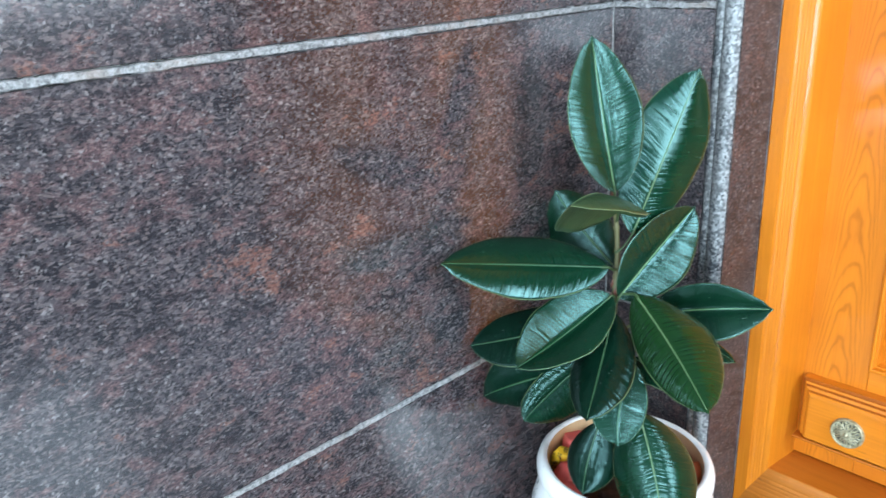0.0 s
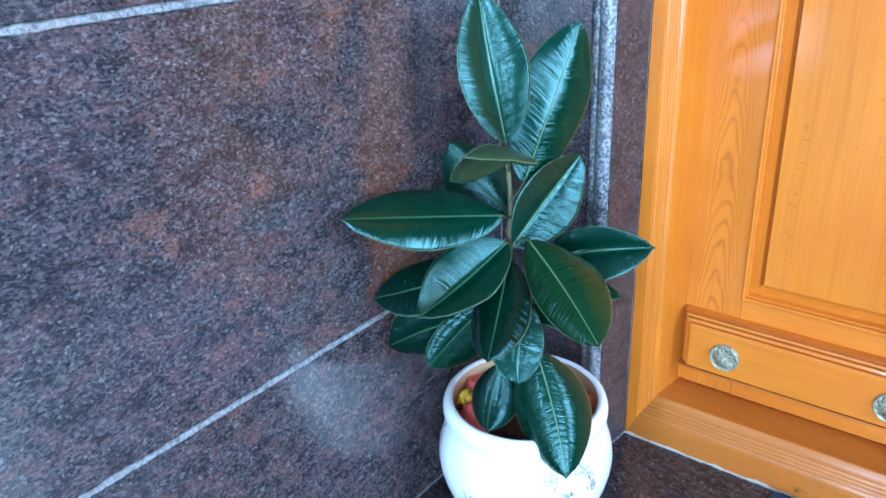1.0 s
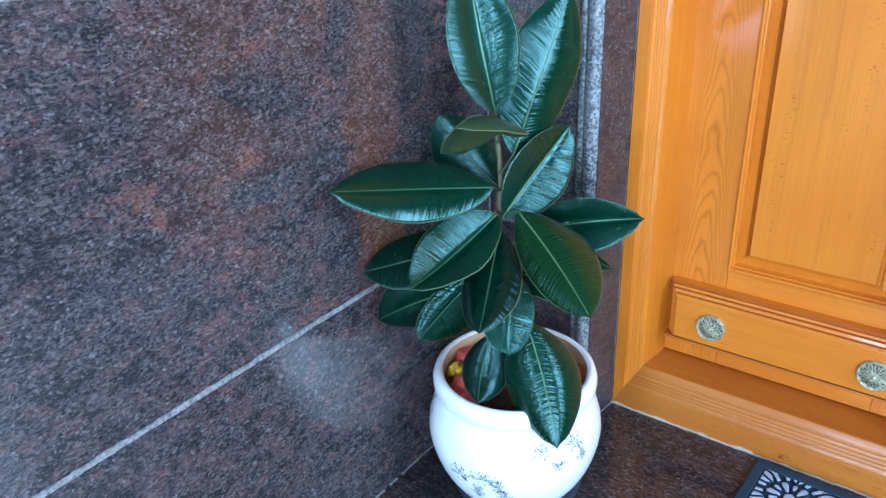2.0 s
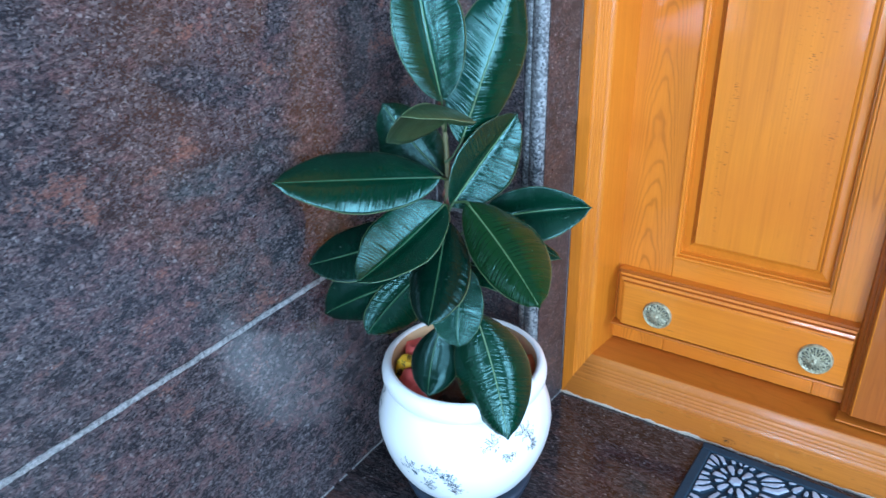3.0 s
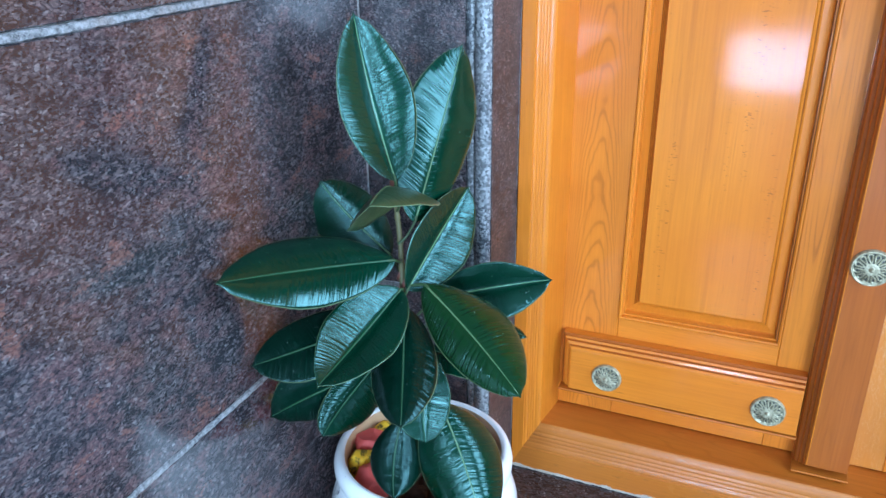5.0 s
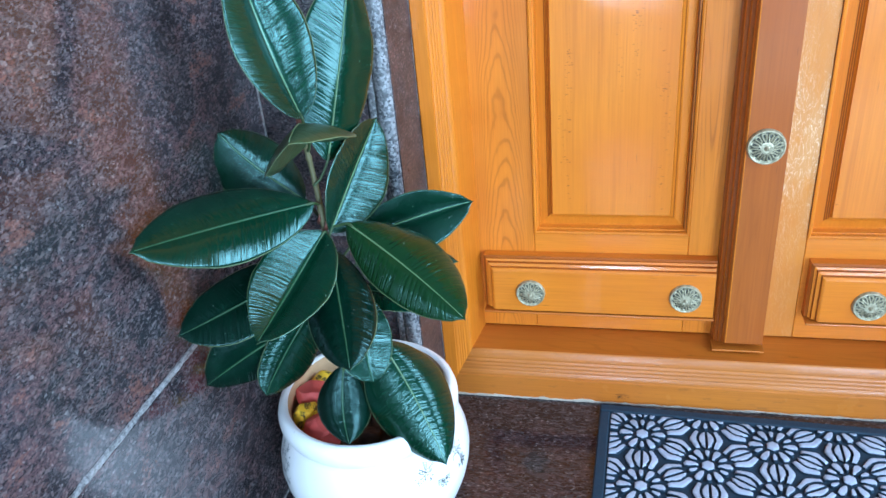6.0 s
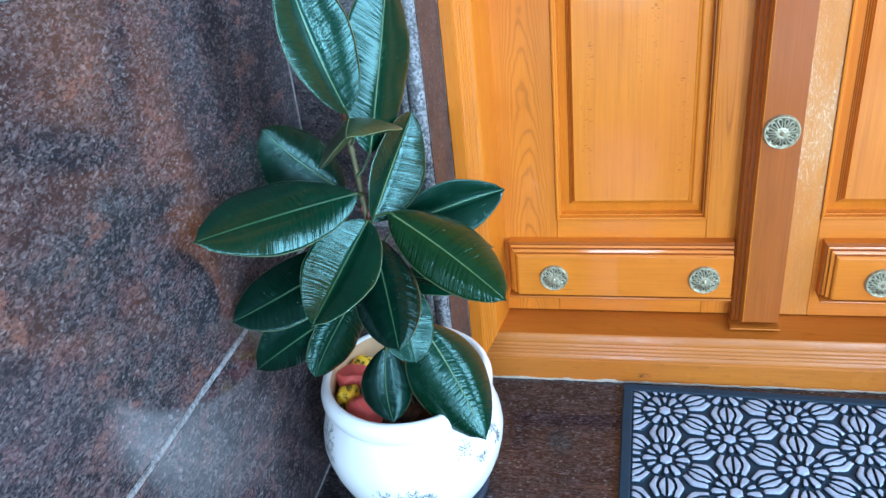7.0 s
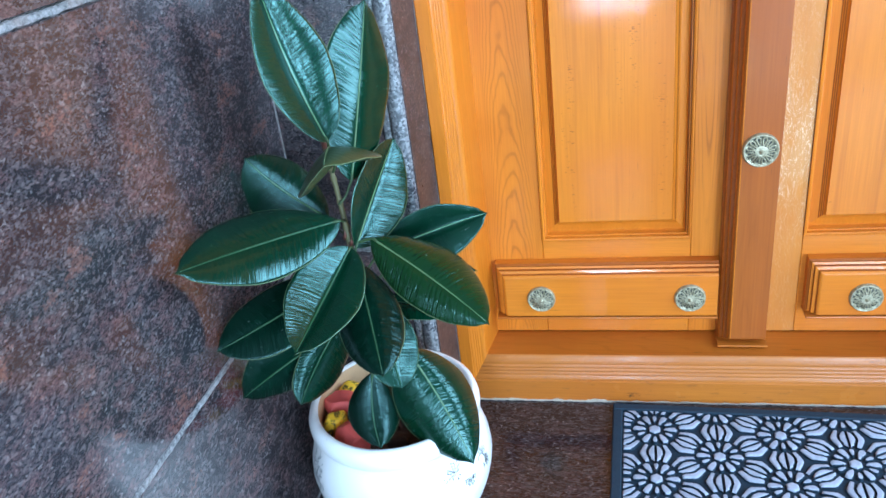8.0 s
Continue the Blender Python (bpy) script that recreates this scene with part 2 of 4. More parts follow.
def plain(name, colour, rough=0.5, metal=0.0, grain=60, vary=0.25, bump=0.15, depth=0.001, spec=0.5):
    p = Mat(name)
    v = p.space((1, 1, 1))
    n = p.noise(v, grain, 4, 0.6)
    n2 = p.noise(v, grain * 0.13, 3, 0.55)
    lo, hi = [c * (1 - vary) for c in colour], [min(1, c * (1 + vary)) for c in colour]
    c = p.mix(p.math("ADD", p.math("MULTIPLY", n, 0.5), p.math("MULTIPLY", n2, 0.5)), lo, hi)
    p.set(Base_Color=c, Metallic=metal, Roughness=p.ramp(n, [(0.3, max(0.02, rough * 0.8)), (0.7, min(1, rough * 1.2))]),
          Normal=p.bump(n, bump, depth), Specular_IOR_Level=spec)
    return p.m


def leaf_material(name, deep, fresh, veins=1.0, spec=0.60, rough=0.15, ribs_along=116.0):
    """Leathery rubber-plant leaf; the leaf's own u runs along the midrib, v across the blade."""
    g = Mat(name)
    uv = g.parts(g.space((1, 1, 1), source="UV", shift=False))
    u, v = uv[0], uv[1]
    side = g.math("ABSOLUTE", g.math("SUBTRACT", v, 0.5))
    flat = g.space((1, 1, 1))
    blot = g.noise(flat, 28, 4, 0.6)
    col = g.mix(g.ramp(blot, [(0.3, 0.0), (0.75, 1.0)]), deep, fresh)
    col = g.mix(g.math("MULTIPLY", g.random(), 0.45), col, [c * 1.25 for c in fresh])
    run = g.math("SUBTRACT", u, g.math("MULTIPLY", side, 0.15))
    run = g.math("ADD", run, g.math("MULTIPLY", g.noise(flat, 13, 2), 0.030))

    def streaks(along, across, shift):
        """Uneven lateral veins: noise drawn out across the blade."""
        c = g.nt.nodes.new("ShaderNodeCombineXYZ")
        g.put(c.inputs[0], g.math("MULTIPLY", run, along))
        g.put(c.inputs[1], g.math("MULTIPLY", v, across))
        g.put(c.inputs[2], g.math("ADD", g.math("MULTIPLY", g.random(), 40.0), shift))
        return g.noise(c.outputs[0], 1.0, 1, 0.4)

    wide = g.ramp(streaks(ribs_along * 0.50, 0.55, 0.0), [(0.36, 0.0), (0.58, 1.0)], True)
    fine = g.ramp(streaks(ribs_along * 1.0, 1.2, 9.0), [(0.34, 0.0), (0.62, 1.0)], True)
    amp = g.ramp(g.noise(flat, 15, 3), [(0.34, 0.45), (0.54, 1.0)])
    amp = g.math("MULTIPLY", amp, g.ramp(side, [(0.02, 0.35), (0.14, 1.0)]))
    ribs = g.math("ADD", g.math("MULTIPLY", wide, 0.78), g.math("MULTIPLY", fine, 0.22))
    # grooves between the ribs painted darker, crease shade in the colour
    col = g.mix(g.math("MULTIPLY", g.math("MULTIPLY", g.math("SUBTRACT", 1.0, wide), amp), 0.22), col, [c * 0.5 for c in deep])
    ribs = g.math("MULTIPLY", ribs, amp)
    near = g.ramp(side, [(0.0, 1.0), (0.026, 0.0)], True)
    col = g.mix(g.math("MULTIPLY", near, 0.40), col, (0.05, 0.14, 0.045))
    edge = g.ramp(side, [(0.487, 0.0), (0.497, 1.0)])
    col = g.mix(g.math("MULTIPLY", edge, 0.55), col, (0.22, 0.26, 0.13))
    dust = g.ramp(g.noise(flat, 210, 2, 0.5), [(0.69, 0.0), (0.76, 1.0)])
    dust = g.math("MULTIPLY", dust, g.ramp(g.noise(flat, 35, 2), [(0.5, 0.0), (0.7, 1.0)]))
    col = g.mix(g.math("MULTIPLY", dust, 0.45), col, (0.32, 0.38, 0.34))
    nrm = g.bump(ribs, 0.85 * veins, 0.0015)
    nrm = g.bump(g.noise(flat, 45, 3), 0.13, 0.0015, nrm)
    g.set(Base_Color=col, Roughness=g.ramp(blot, [(0.3, rough), (0.7, rough * 1.4)]), Specular_IOR_Level=spec, Specular_Tint=(0.58, 0.98, 0.93), Normal=nrm)
    return g.m


GRANITE_WALL = granite("wall_granite", (0, 24, 0), 1.0, 0.115, 1.32, spec=0.90)
GRANITE_SIDE = granite("side_granite", (0, 0, 0), 0.9, 0.18, 1.4)
GRANITE_REVEAL = granite("reveal_granite", (0, 80, 0), 0.7, 0.30, 1.0, spec=0.5)
GRANITE_FLOOR = granite("floor_granite", (0, 0, 12), 0.8, 0.11, 0.72, (1.6, 0.45, 1.0), 0.6)
GREY_GRANITE = Mat("grey_granite")
_v = GREY_GRANITE.space((1, 1, 1))
_c = GREY_GRANITE.ramp(GREY_GRANITE.parts(GREY_GRANITE.cells(_v, 240))[0],
                       [(0.0, (0.022, 0.024, 0.028)), (0.30, (0.06, 0.066, 0.072)), (0.6, (0.18, 0.185, 0.188)), (1.0, (0.34, 0.34, 0.33))])
_c = GREY_GRANITE.mix(GREY_GRANITE.ramp(GREY_GRANITE.noise(_v, 9, 4), [(0.45, 0.0), (0.75, 0.45)]), _c, (0.42, 0.41, 0.39))
GREY_GRANITE.set(Base_Color=_c, Roughness=0.45, Normal=GREY_GRANITE.bump(GREY_GRANITE.noise(_v, 240, 3), 0.3, 0.001))
GREY_GRANITE = GREY_GRANITE.m
GROUT = Mat("grout")
_v = GROUT.space((1, 1, 1))
_c = GROUT.mix(GROUT.ramp(GROUT.noise(_v, 190, 4, 0.75), [(0.36, 0.0), (0.62, 1.0)]), (0.075, 0.072, 0.072), (0.36, 0.345, 0.335))
_c = GROUT.mix(GROUT.ramp(GROUT.noise(_v, 22, 3), [(0.5, 0.0), (0.72, 0.5)]), _c, (0.30, 0.22, 0.18))
GROUT.set(Base_Color=_c, Roughness=0.85, Normal=GROUT.bump(GROUT.noise(_v, 260, 4, 0.7), 0.6, 0.0012))
GROUT = GROUT.m
WHITE_GROUT = plain("white_grout", (0.44, 0.36, 0.28), 0.9, 0, 60, 0.55, 0.5, 0.002)
MORTAR = plain("mortar", (0.42, 0.40, 0.38), 0.9, 0, 200, 0.4, 0.6, 0.002)
PLASTER = plain("plaster", (0.24, 0.235, 0.225), 0.8, 0, 50, 0.08, 0.2)
PAVING = plain("paving", (0.30, 0.29, 0.275), 0.85, 0, 40, 0.3, 0.5)
CONCRETE = plain("concrete", (0.36, 0.35, 0.33), 0.85, 0, 30, 0.2, 0.4)
WOOD_Z = wood("wood_upright", "z")
WOOD_STILE = wood("wood_stile", "z", rings=1.0)
WOOD_ARCHED = wood("wood_arched_grain", "z", cathedral=0.536)
WOOD_Y = wood("wood_level", "y")
WOOD_PANEL = wood("wood_panel", "z", (0.72, 0.218, 0.008), (0.40, 0.100, 0.004), 0.07, 0.0, 0.0, coat=0.25, flecks=True)
WOOD_STRIP = wood("wood_dark_strip", "z", (0.40, 0.100, 0.008), (0.165, 0.036, 0.003), 0.10, coat=0.4)
# darker copy of the wood that paints shade into the moulding steps
WOOD_SHADE = wood("wood_moulding_shade", "z", (0.28, 0.062, 0.004), (0.15, 0.030, 0.002), 0.2)
WOOD_SILL = wood("wood_sill", "y", (0.54, 0.150, 0.012), (0.20, 0.044, 0.004), 0.10, rings=0.35, coat=0.42)
WOOD_FOOT = wood("wood_sill_front", "y", (0.50, 0.158, 0.018), (0.20, 0.052, 0.006), 0.20, coat=0.32, knot=(0.297, 0.020))
WOOD_WORN = wood("wood_worn", "z", (0.62, 0.225, 0.026), (0.38, 0.11, 0.010), 0.13, 1.0)
PEWTER = Mat("pewter")
_v = PEWTER.space((1, 1, 1))
_n = PEWTER.ramp(PEWTER.noise(_v, 130, 4, 0.65), [(0.35, 0.0), (0.65, 1.0)])
PEWTER.set(Base_Color=PEWTER.mix(_n, (0.24, 0.205, 0.115), (0.50, 0.44, 0.29)), Metallic=0.45,
           Roughness=PEWTER.ramp(_n, [(0, 0.55), (1, 0.40)]), Normal=PEWTER.bump(_n, 0.15, 0.0006))
PEWTER = PEWTER.m
# dark copy of the pewter, shade painted into the rosette hollows
PEWTER_SHADE = plain("pewter_hollow_shade", (0.075, 0.072, 0.056), 0.6, 0.4, 180, 0.4, 0.2)
CERAMIC = Mat("ceramic")
_v = CERAMIC.space((1, 1, 1))
_c = CERAMIC.mix(CERAMIC.noise(_v, 6, 3), (0.86, 0.85, 0.82), (0.91, 0.90, 0.875))
_s = CERAMIC.ramp(CERAMIC.noise(_v, 130, 2, 0.5), [(0.735, 0.0), (0.76, 1.0)])
_c = CERAMIC.mix(CERAMIC.math("MULTIPLY", _s, 0.5), _c, (0.45, 0.42, 0.36))
CERAMIC.set(Base_Color=_c, Roughness=0.28, Normal=CERAMIC.bump(CERAMIC.noise(_v, 38, 3), 0.12, 0.0015), Coat_Weight=0.3, Coat_Roughness=0.1)
CERAMIC = CERAMIC.m
TERRA = plain("pot_inside", (0.52, 0.33, 0.17), 0.8, 0, 70, 0.35, 0.4)
FOOT = plain("pot_foot", (0.018, 0.028, 0.045), 0.45, 0, 90, 0.4, 0.3)
MOTIF = plain("motif_blue", (0.006, 0.040, 0.055), 0.4, 0, 150, 0.5, 0.1)
MOTIF_GREY = plain("motif_grey", (0.065, 0.062, 0.058), 0.45, 0, 150, 0.5, 0.1)
SOIL = plain("soil", (0.055, 0.028, 0.018), 0.95, 0, 120, 0.6, 1.0, 0.006)
RED_STONE = plain("red_stone", (0.72, 0.11, 0.09), 0.6, 0, 70, 0.25, 0.4, 0.002)
ORANGE_STONE = plain("orange_stone", (0.60, 0.13, 0.04), 0.6, 0, 70, 0.25, 0.4, 0.002)
YELLOW_STONE = Mat("yellow_stone")
_v = YELLOW_STONE.space((1, 1, 1))
_c = YELLOW_STONE.mix(YELLOW_STONE.ramp(YELLOW_STONE.noise(_v, 95, 3, 0.7), [(0.52, 0.0), (0.60, 1.0)]), (0.85, 0.50, 0.02), (0.12, 0.07, 0.01))
YELLOW_STONE.set(Base_Color=_c, Roughness=0.6, Normal=YELLOW_STONE.bump(YELLOW_STONE.noise(_v, 95, 3), 0.4, 0.002))
YELLOW_STONE = YELLOW_STONE.m
RUBBER = plain("mat_rubber", (0.016, 0.032, 0.050), 0.75, 0, 220, 0.35, 0.4, spec=0.3)
PETAL = plain("mat_petal", (0.34, 0.365, 0.43), 0.75, 0, 150, 0.65, 0.6)
LEAF = leaf_material("leaf", (0.0016, 0.0140, 0.0064), (0.0034, 0.0270, 0.0110), 0.60, 0.45)
LEAF_RIBBED = leaf_material("leaf_ribbed", (0.0018, 0.0150, 0.0070), (0.0038, 0.0300, 0.0125), 0.60, 0.68, 0.16, 170.0)
LEAF_SMOOTH = leaf_material("leaf_smooth", (0.0018, 0.0150, 0.0070), (0.0036, 0.0260, 0.0115), 0.38, 0.6)
LEAF_SLEEK = leaf_material("leaf_sleek", (0.0018, 0.0150, 0.0070), (0.0036, 0.0260, 0.0115), 0.45, 0.5, 0.09, 150.0)
# darker, less glossy copy of LEAF; lower leaves' shade put into the colour
LEAF_SHADED = leaf_material("leaf_shaded", (0.0013, 0.0088, 0.0050), (0.0026, 0.0160, 0.0082), 0.45, 0.36, 0.16)
LEAF_FRONT = leaf_material("leaf_olive_sheen", (0.0050, 0.0230, 0.0060), (0.0085, 0.0330, 0.0085), 0.5, 0.5)
LEAF_UNDER = leaf_material("leaf_underside", (0.022, 0.050, 0.026), (0.034, 0.068, 0.036), 0.2, 0.45, 0.3)
LEAF_YOUNG = leaf_material("leaf_young", (0.026, 0.048, 0.018), (0.045, 0.072, 0.028), 0.2, 0.3, 0.3)
MIDRIB = plain("midrib", (0.12, 0.19, 0.085), 0.45, 0, 120, 0.25, 0.1)
MIDRIB_DARK = plain("midrib_dull", (0.035, 0.085, 0.04), 0.45, 0, 120, 0.25, 0.1)
PETIOLE = plain("petiole", (0.040, 0.070, 0.022), 0.5, 0, 120, 0.3, 0.1)
STEM = plain("stem", (0.105, 0.095, 0.038), 0.6, 0, 90, 0.4, 0.5, 0.002)
STEM_RED = plain("stem_bud", (0.12, 0.04, 0.025), 0.55, 0, 90, 0.4, 0.4)


# ---------------------------------------------------------------- mesh helpers
def part(name, bm, mat, parent=None, label="", smooth=False):
    """Links a bmesh as one mesh object, under a thing or a part where one is given."""
    me = bpy.data.meshes.new(name)
    bmesh.ops.recalc_face_normals(bm, faces=bm.faces[:])
    bm.to_mesh(me)
    bm.free()
    me.materials.append(mat)
    if smooth:
        me.polygons.foreach_set("use_smooth", [True] * len(me.polygons))
    ob = new(name, me)
    if parent is not None:
        ob.parent = parent
    if label:
        ob["label"] = label
    return ob


def box(x0, x1, y0, y1, z0, z1, bevel=0.0, seg=1, bm=None):
    bm = bm or bmesh.new()
    vs = [bm.verts.new(p) for p in ((x0, y0, z0), (x1, y0, z0), (x1, y1, z0), (x0, y1, z0), (x0, y0, z1), (x1, y0, z1), (x1, y1, z1), (x0, y1, z1))]
    fs = [bm.faces.new([vs[i] for i in q]) for q in ((0, 3, 2, 1), (4, 5, 6, 7), (0, 1, 5, 4), (1, 2, 6, 5), (2, 3, 7, 6), (3, 0, 4, 7))]
    if bevel:
        es = {e for f in fs for e in f.edges}
        bmesh.ops.bevel(bm, geom=list(es), offset=bevel, segments=seg, affect="EDGES", profile=0.5)
    return bm


def two_tone(ob, mat):
    ob.data.materials.append(mat)
    return ob


def strip(profile, ends):
    """Joins copies of an open profile: ends is a list of functions that place profile point i."""
    bm = bmesh.new()
    rows = [[bm.verts.new(f(p)) for p in profile] for f in ends]
    for r0, r1 in zip(rows, rows[1:]):
        for i in range(len(profile) - 1):
            bm.faces.new((r0[i], r0[i + 1], r1[i + 1], r1[i]))
    return bm, rows


def loft(rects, close_last=True, shade_steps=()):
    """Stacked rectangles (x, y0, y1, z0, z1) joined into one stepped board; chosen steps take a second, darker colour
    as painted shade.
    """
    bm = bmesh.new()
    loops = [[bm.verts.new((x, y, z)) for y, z in ((y0, z0), (y1, z0), (y1, z1), (y0, z1))] for x, y0, y1, z0, z1 in rects]
    for n, (a, b) in enumerate(zip(loops, loops[1:])):
        for i in range(4):
            bm.faces.new((a[i], a[(i + 1) % 4], b[(i + 1) % 4], b[i])).material_index = 1 if n in shade_steps else 0
    if close_last:
        bm.faces.new(loops[-1])
        bm.faces.new(loops[0][::-1])
    return bm


def lathe(profile, centre, n=64, cap_ends=False):
    bm = bmesh.new()
    rows = []
    for r, z in profile:
        rows.append([bm.verts.new((centre[0] + r * math.cos(2 * math.pi * k / n), centre[1] + r * math.sin(2 * math.pi * k / n), centre[2] + z)) for k in range(n)])
    for a, b in zip(rows, rows[1:]):
        for k in range(n):
            bm.faces.new((a[k], a[(k + 1) % n], b[(k + 1) % n], b[k]))
    if cap_ends:
        bm.faces.new(rows[0][::-1])
        bm.faces.new(rows[-1])
    return bm


def tube(points, radii, n=8, bm=None):
    """A round tapered tube through points."""
    bm = bm or bmesh.new()
    pts = [Vector(p) for p in points]
    rows = []
    for i, p in enumerate(pts):
        d = (pts[min(i + 1, len(pts) - 1)] - pts[max(i - 1, 0)]).normalized()
        s = d.cross(Vector((0.31, -0.77, 0.55))).normalized()
        t = d.cross(s)
        rows.append([bm.verts.new(p + radii[i] * (math.cos(2 * math.pi * k / n) * s + math.sin(2 * math.pi * k / n) * t)) for k in range(n)])
    for a, b in zip(rows, rows[1:]):
        for k in range(n):
            bm.faces.new((a[k], a[(k + 1) % n], b[(k + 1) % n], b[k]))
    bm.faces.new(rows[0][::-1])
    bm.faces.new(rows[-1])
    return bm


def thing(name, at, label, category, kind="", group=""):
    ob = new(name)
    ob.location = at
    ob.empty_display_size = 0.05
    return tagged(ob, label, category, group, kind)


def keep(ob, root):
    """Parents a mesh made in world metres to a thing that stands elsewhere."""
    ob.parent = root
    ob.matrix_parent_inverse = Matrix.Translation(root.location).inverted()
    return ob


# ---------------------------------------------------------------- plan
WALL_Y = 0.913          # face of the long granite wall
CORNER_X = 1.335        # face of the granite strip beside the door
FRAME_X = 1.447         # front of the wooden door frame
FRAME_Y = 0.664         # outer edge of the frame
LEAF_X = 1.545          # face of the door leaves
MID_Y = 0.070           # middle of the double door
JOINT_1, JOINT_2 = 0.450, 1.006

# floor of the porch, unseen paving added to dull its reflections and bounce light, and the ground beyond it
floor = tagged(part("floor", box(-0.5, 1.62, -2.7, WALL_Y + 0.02, -0.12, 0.0), GRANITE_FLOOR),
               "dark polished granite porch floor with pale flecks", "floor", kind="structure")
floor_2 = tagged(part("floor_2", box(-2.4, -0.503, -2.7, WALL_Y + 0.02, -0.12, -0.003), PAVING),
                 "unseen rough pale paving added to dull reflections and bounce light", "floor", kind="structure")
ground = tagged(part("ground", box(-60, 60, -60, 60, -0.5, -0.35), CONCRETE), "pale concrete yard beyond the porch", "ground", kind="structure")

# long wall, clad in granite slabs with wide pale joints
wall_north = tagged(part("wall_north", box(-2.2, 1.9, WALL_Y + 0.02, WALL_Y + 0.25, -0.12, 2.75), MORTAR),
                    "wall clad in dark red-brown polished granite slabs", "wall", kind="structure")
COURSES = [(0.002, JOINT_1 - 0.0055), (JOINT_1 + 0.0055, JOINT_2 - 0.006), (JOINT_2 + 0.006, 1.56), (1.571, 2.12), (2.131, 2.70)]
for z0, z1 in COURSES:
    for x0, x1 in ((-2.2, -1.21), (-1.2, CORNER_X)):
        part("granite_slab", box(x0, x1, WALL_Y, WALL_Y + 0.018, z0, z1, 0.0012), GRANITE_WALL, wall_north)


def grout_line(place, n, half, parent, seed, swell=0.3, proud=0.0016, mat=None, keep_on=0.6):
    """A rough grout ribbon; place(s, across, out) gives the point at s from 0 to 1."""
    rnd = random.Random(seed)
    bm = bmesh.new()
    rows = []
    up = dn = 0.0
    for i in range(n + 1):
        up = keep_on * up + rnd.uniform(-1, 1) * swell
        dn = keep_on * dn + rnd.uniform(-1, 1) * swell
        s = i / n
        a, b = half * (1 + up), -half * (1 + dn)
        rows.append([bm.verts.new(place(s, a, -0.001)), bm.verts.new(place(s, a * 0.75, proud)), bm.verts.new(place(s, b * 0.7, proud * rnd.uniform(0.6, 1.3))), bm.verts.new(place(s, b, -0.001))])
    for a, b in zip(rows, rows[1:]):
        for i in range(3):
            bm.faces.new((a[i], a[i + 1], b[i + 1], b[i]))
    return part("grout_joint", bm, mat or GROUT, parent, "pale uneven grout joint")


for k, z in enumerate((JOINT_1, JOINT_2, 1.5655, 2.1255)):
    grout_line(lambda s, a, o, z=z: (-2.2 + s * (CORNER_X + 2.2 - 0.002), WALL_Y - o, z + a), 900, 0.0048 if k != 1 else 0.0048, wall_north, 5 + k, 0.16)
# thin joint where wall meets floor, broken off in places, and the corner line
for x0, x1, sd in ((0.55, 0.945, 21), (0.962, 0.985, 22), (1.0, 1.33, 23)):
    grout_line(lambda s, a, o, x0=x0, x1=x1: (x0 + s * (x1 - x0), WALL_Y - 0.0012 - o, 0.002 + a), 60, 0.0017, wall_north, sd, 0.5, 0.0008)
grout_line(lambda s, a, o: (CORNER_X - 0.0012 + a, WALL_Y - 0.001 - o, 0.01 + s * 2.6), 120, 0.0013, wall_north, 31, 0.4, 0.0006)

# short wall beside the door, with grey edge moulding and granite reveal
wall_east = tagged(part("wall_east", box(CORNER_X + 0.02, 1.75, 0.70, WALL_Y + 0.02, -0.12, 2.75), MORTAR),
                   "short return wall clad in dark granite beside the door", "wall", kind="structure")
for z0, z1 in COURSES:
    part("granite_slab", box(CORNER_X, CORNER_X + 0.018, 0.722, WALL_Y - 0.0015, z0, z1, 0.0012), GRANITE_SIDE, wall_east)
for k, z in enumerate((JOINT_1, JOINT_2, 1.5655, 2.1255)):
    grout_line(lambda s, a, o, z=z: (CORNER_X - o, WALL_Y - 0.002 - s * 0.189, z + a), 36, 0.0062, wall_east, 41 + k)


def edge_moulding(mirror=False):
    """Grey granite slab edge: a dull flat fillet, then a rounded nose."""
    prof = [(CORNER_X + 0.016, 0.7215), (CORNER_X + 0.001, 0.7205), (CORNER_X - 0.001, 0.714), (CORNER_X - 0.0005, 0.7085), (CORNER_X + 0.004, 0.7065),
            (CORNER_X - 0.004, 0.7045), (CORNER_X - 0.0095, 0.699), (CORNER_X - 0.012, 0.691), (CORNER_X - 0.0095, 0.683), (CORNER_X - 0.003, 0.6775), (CORNER_X + 0.018, 0.6755)]
    f = (lambda y: 2 * MID_Y - y) if mirror else (lambda y: y)
    bm, _ = strip(prof, [lambda p, z=z: (p[0], f(p[1]), z) for z in np.linspace(0.001, 2.6, 14)])
    return bm


part("edge_moulding", edge_moulding(), GREY_GRANITE, wall_east, "speckled grey granite edge strip", True)


def reveal(mirror=False):
    f = (lambda y: 2 * MID_Y - y) if mirror else (lambda y: y)
    bm = bmesh.new()
    pts = ((CORNER_X + 0.002, 0.6755), (FRAME_X + 0.001, 0.6646), (FRAME_X + 0.001, 0.70), (CORNER_X + 0.002, 0.70))
    lo = [bm.verts.new((x, f(y), 0.001)) for x, y in pts]
    hi = [bm.verts.new((x, f(y), 2.6)) for x, y in pts]
    for i in range(4):
        bm.faces.new((lo[i], lo[(i + 1) % 4], hi[(i + 1) % 4], hi[i]))
    bm.faces.new(lo[::-1])
    bm.faces.new(hi)
    return bm


part("reveal_slab", reveal(), GRANITE_REVEAL, wall_east, "reddish granite lining of the door reveal")
grout_line(lambda s, a, o: (FRAME_X - 0.0012 - o, FRAME_Y + 0.001 + a, 0.002 + s * 2.1), 260, 0.0004, wall_east, 51, 0.5, 0.0004, GROUT, 0.85)

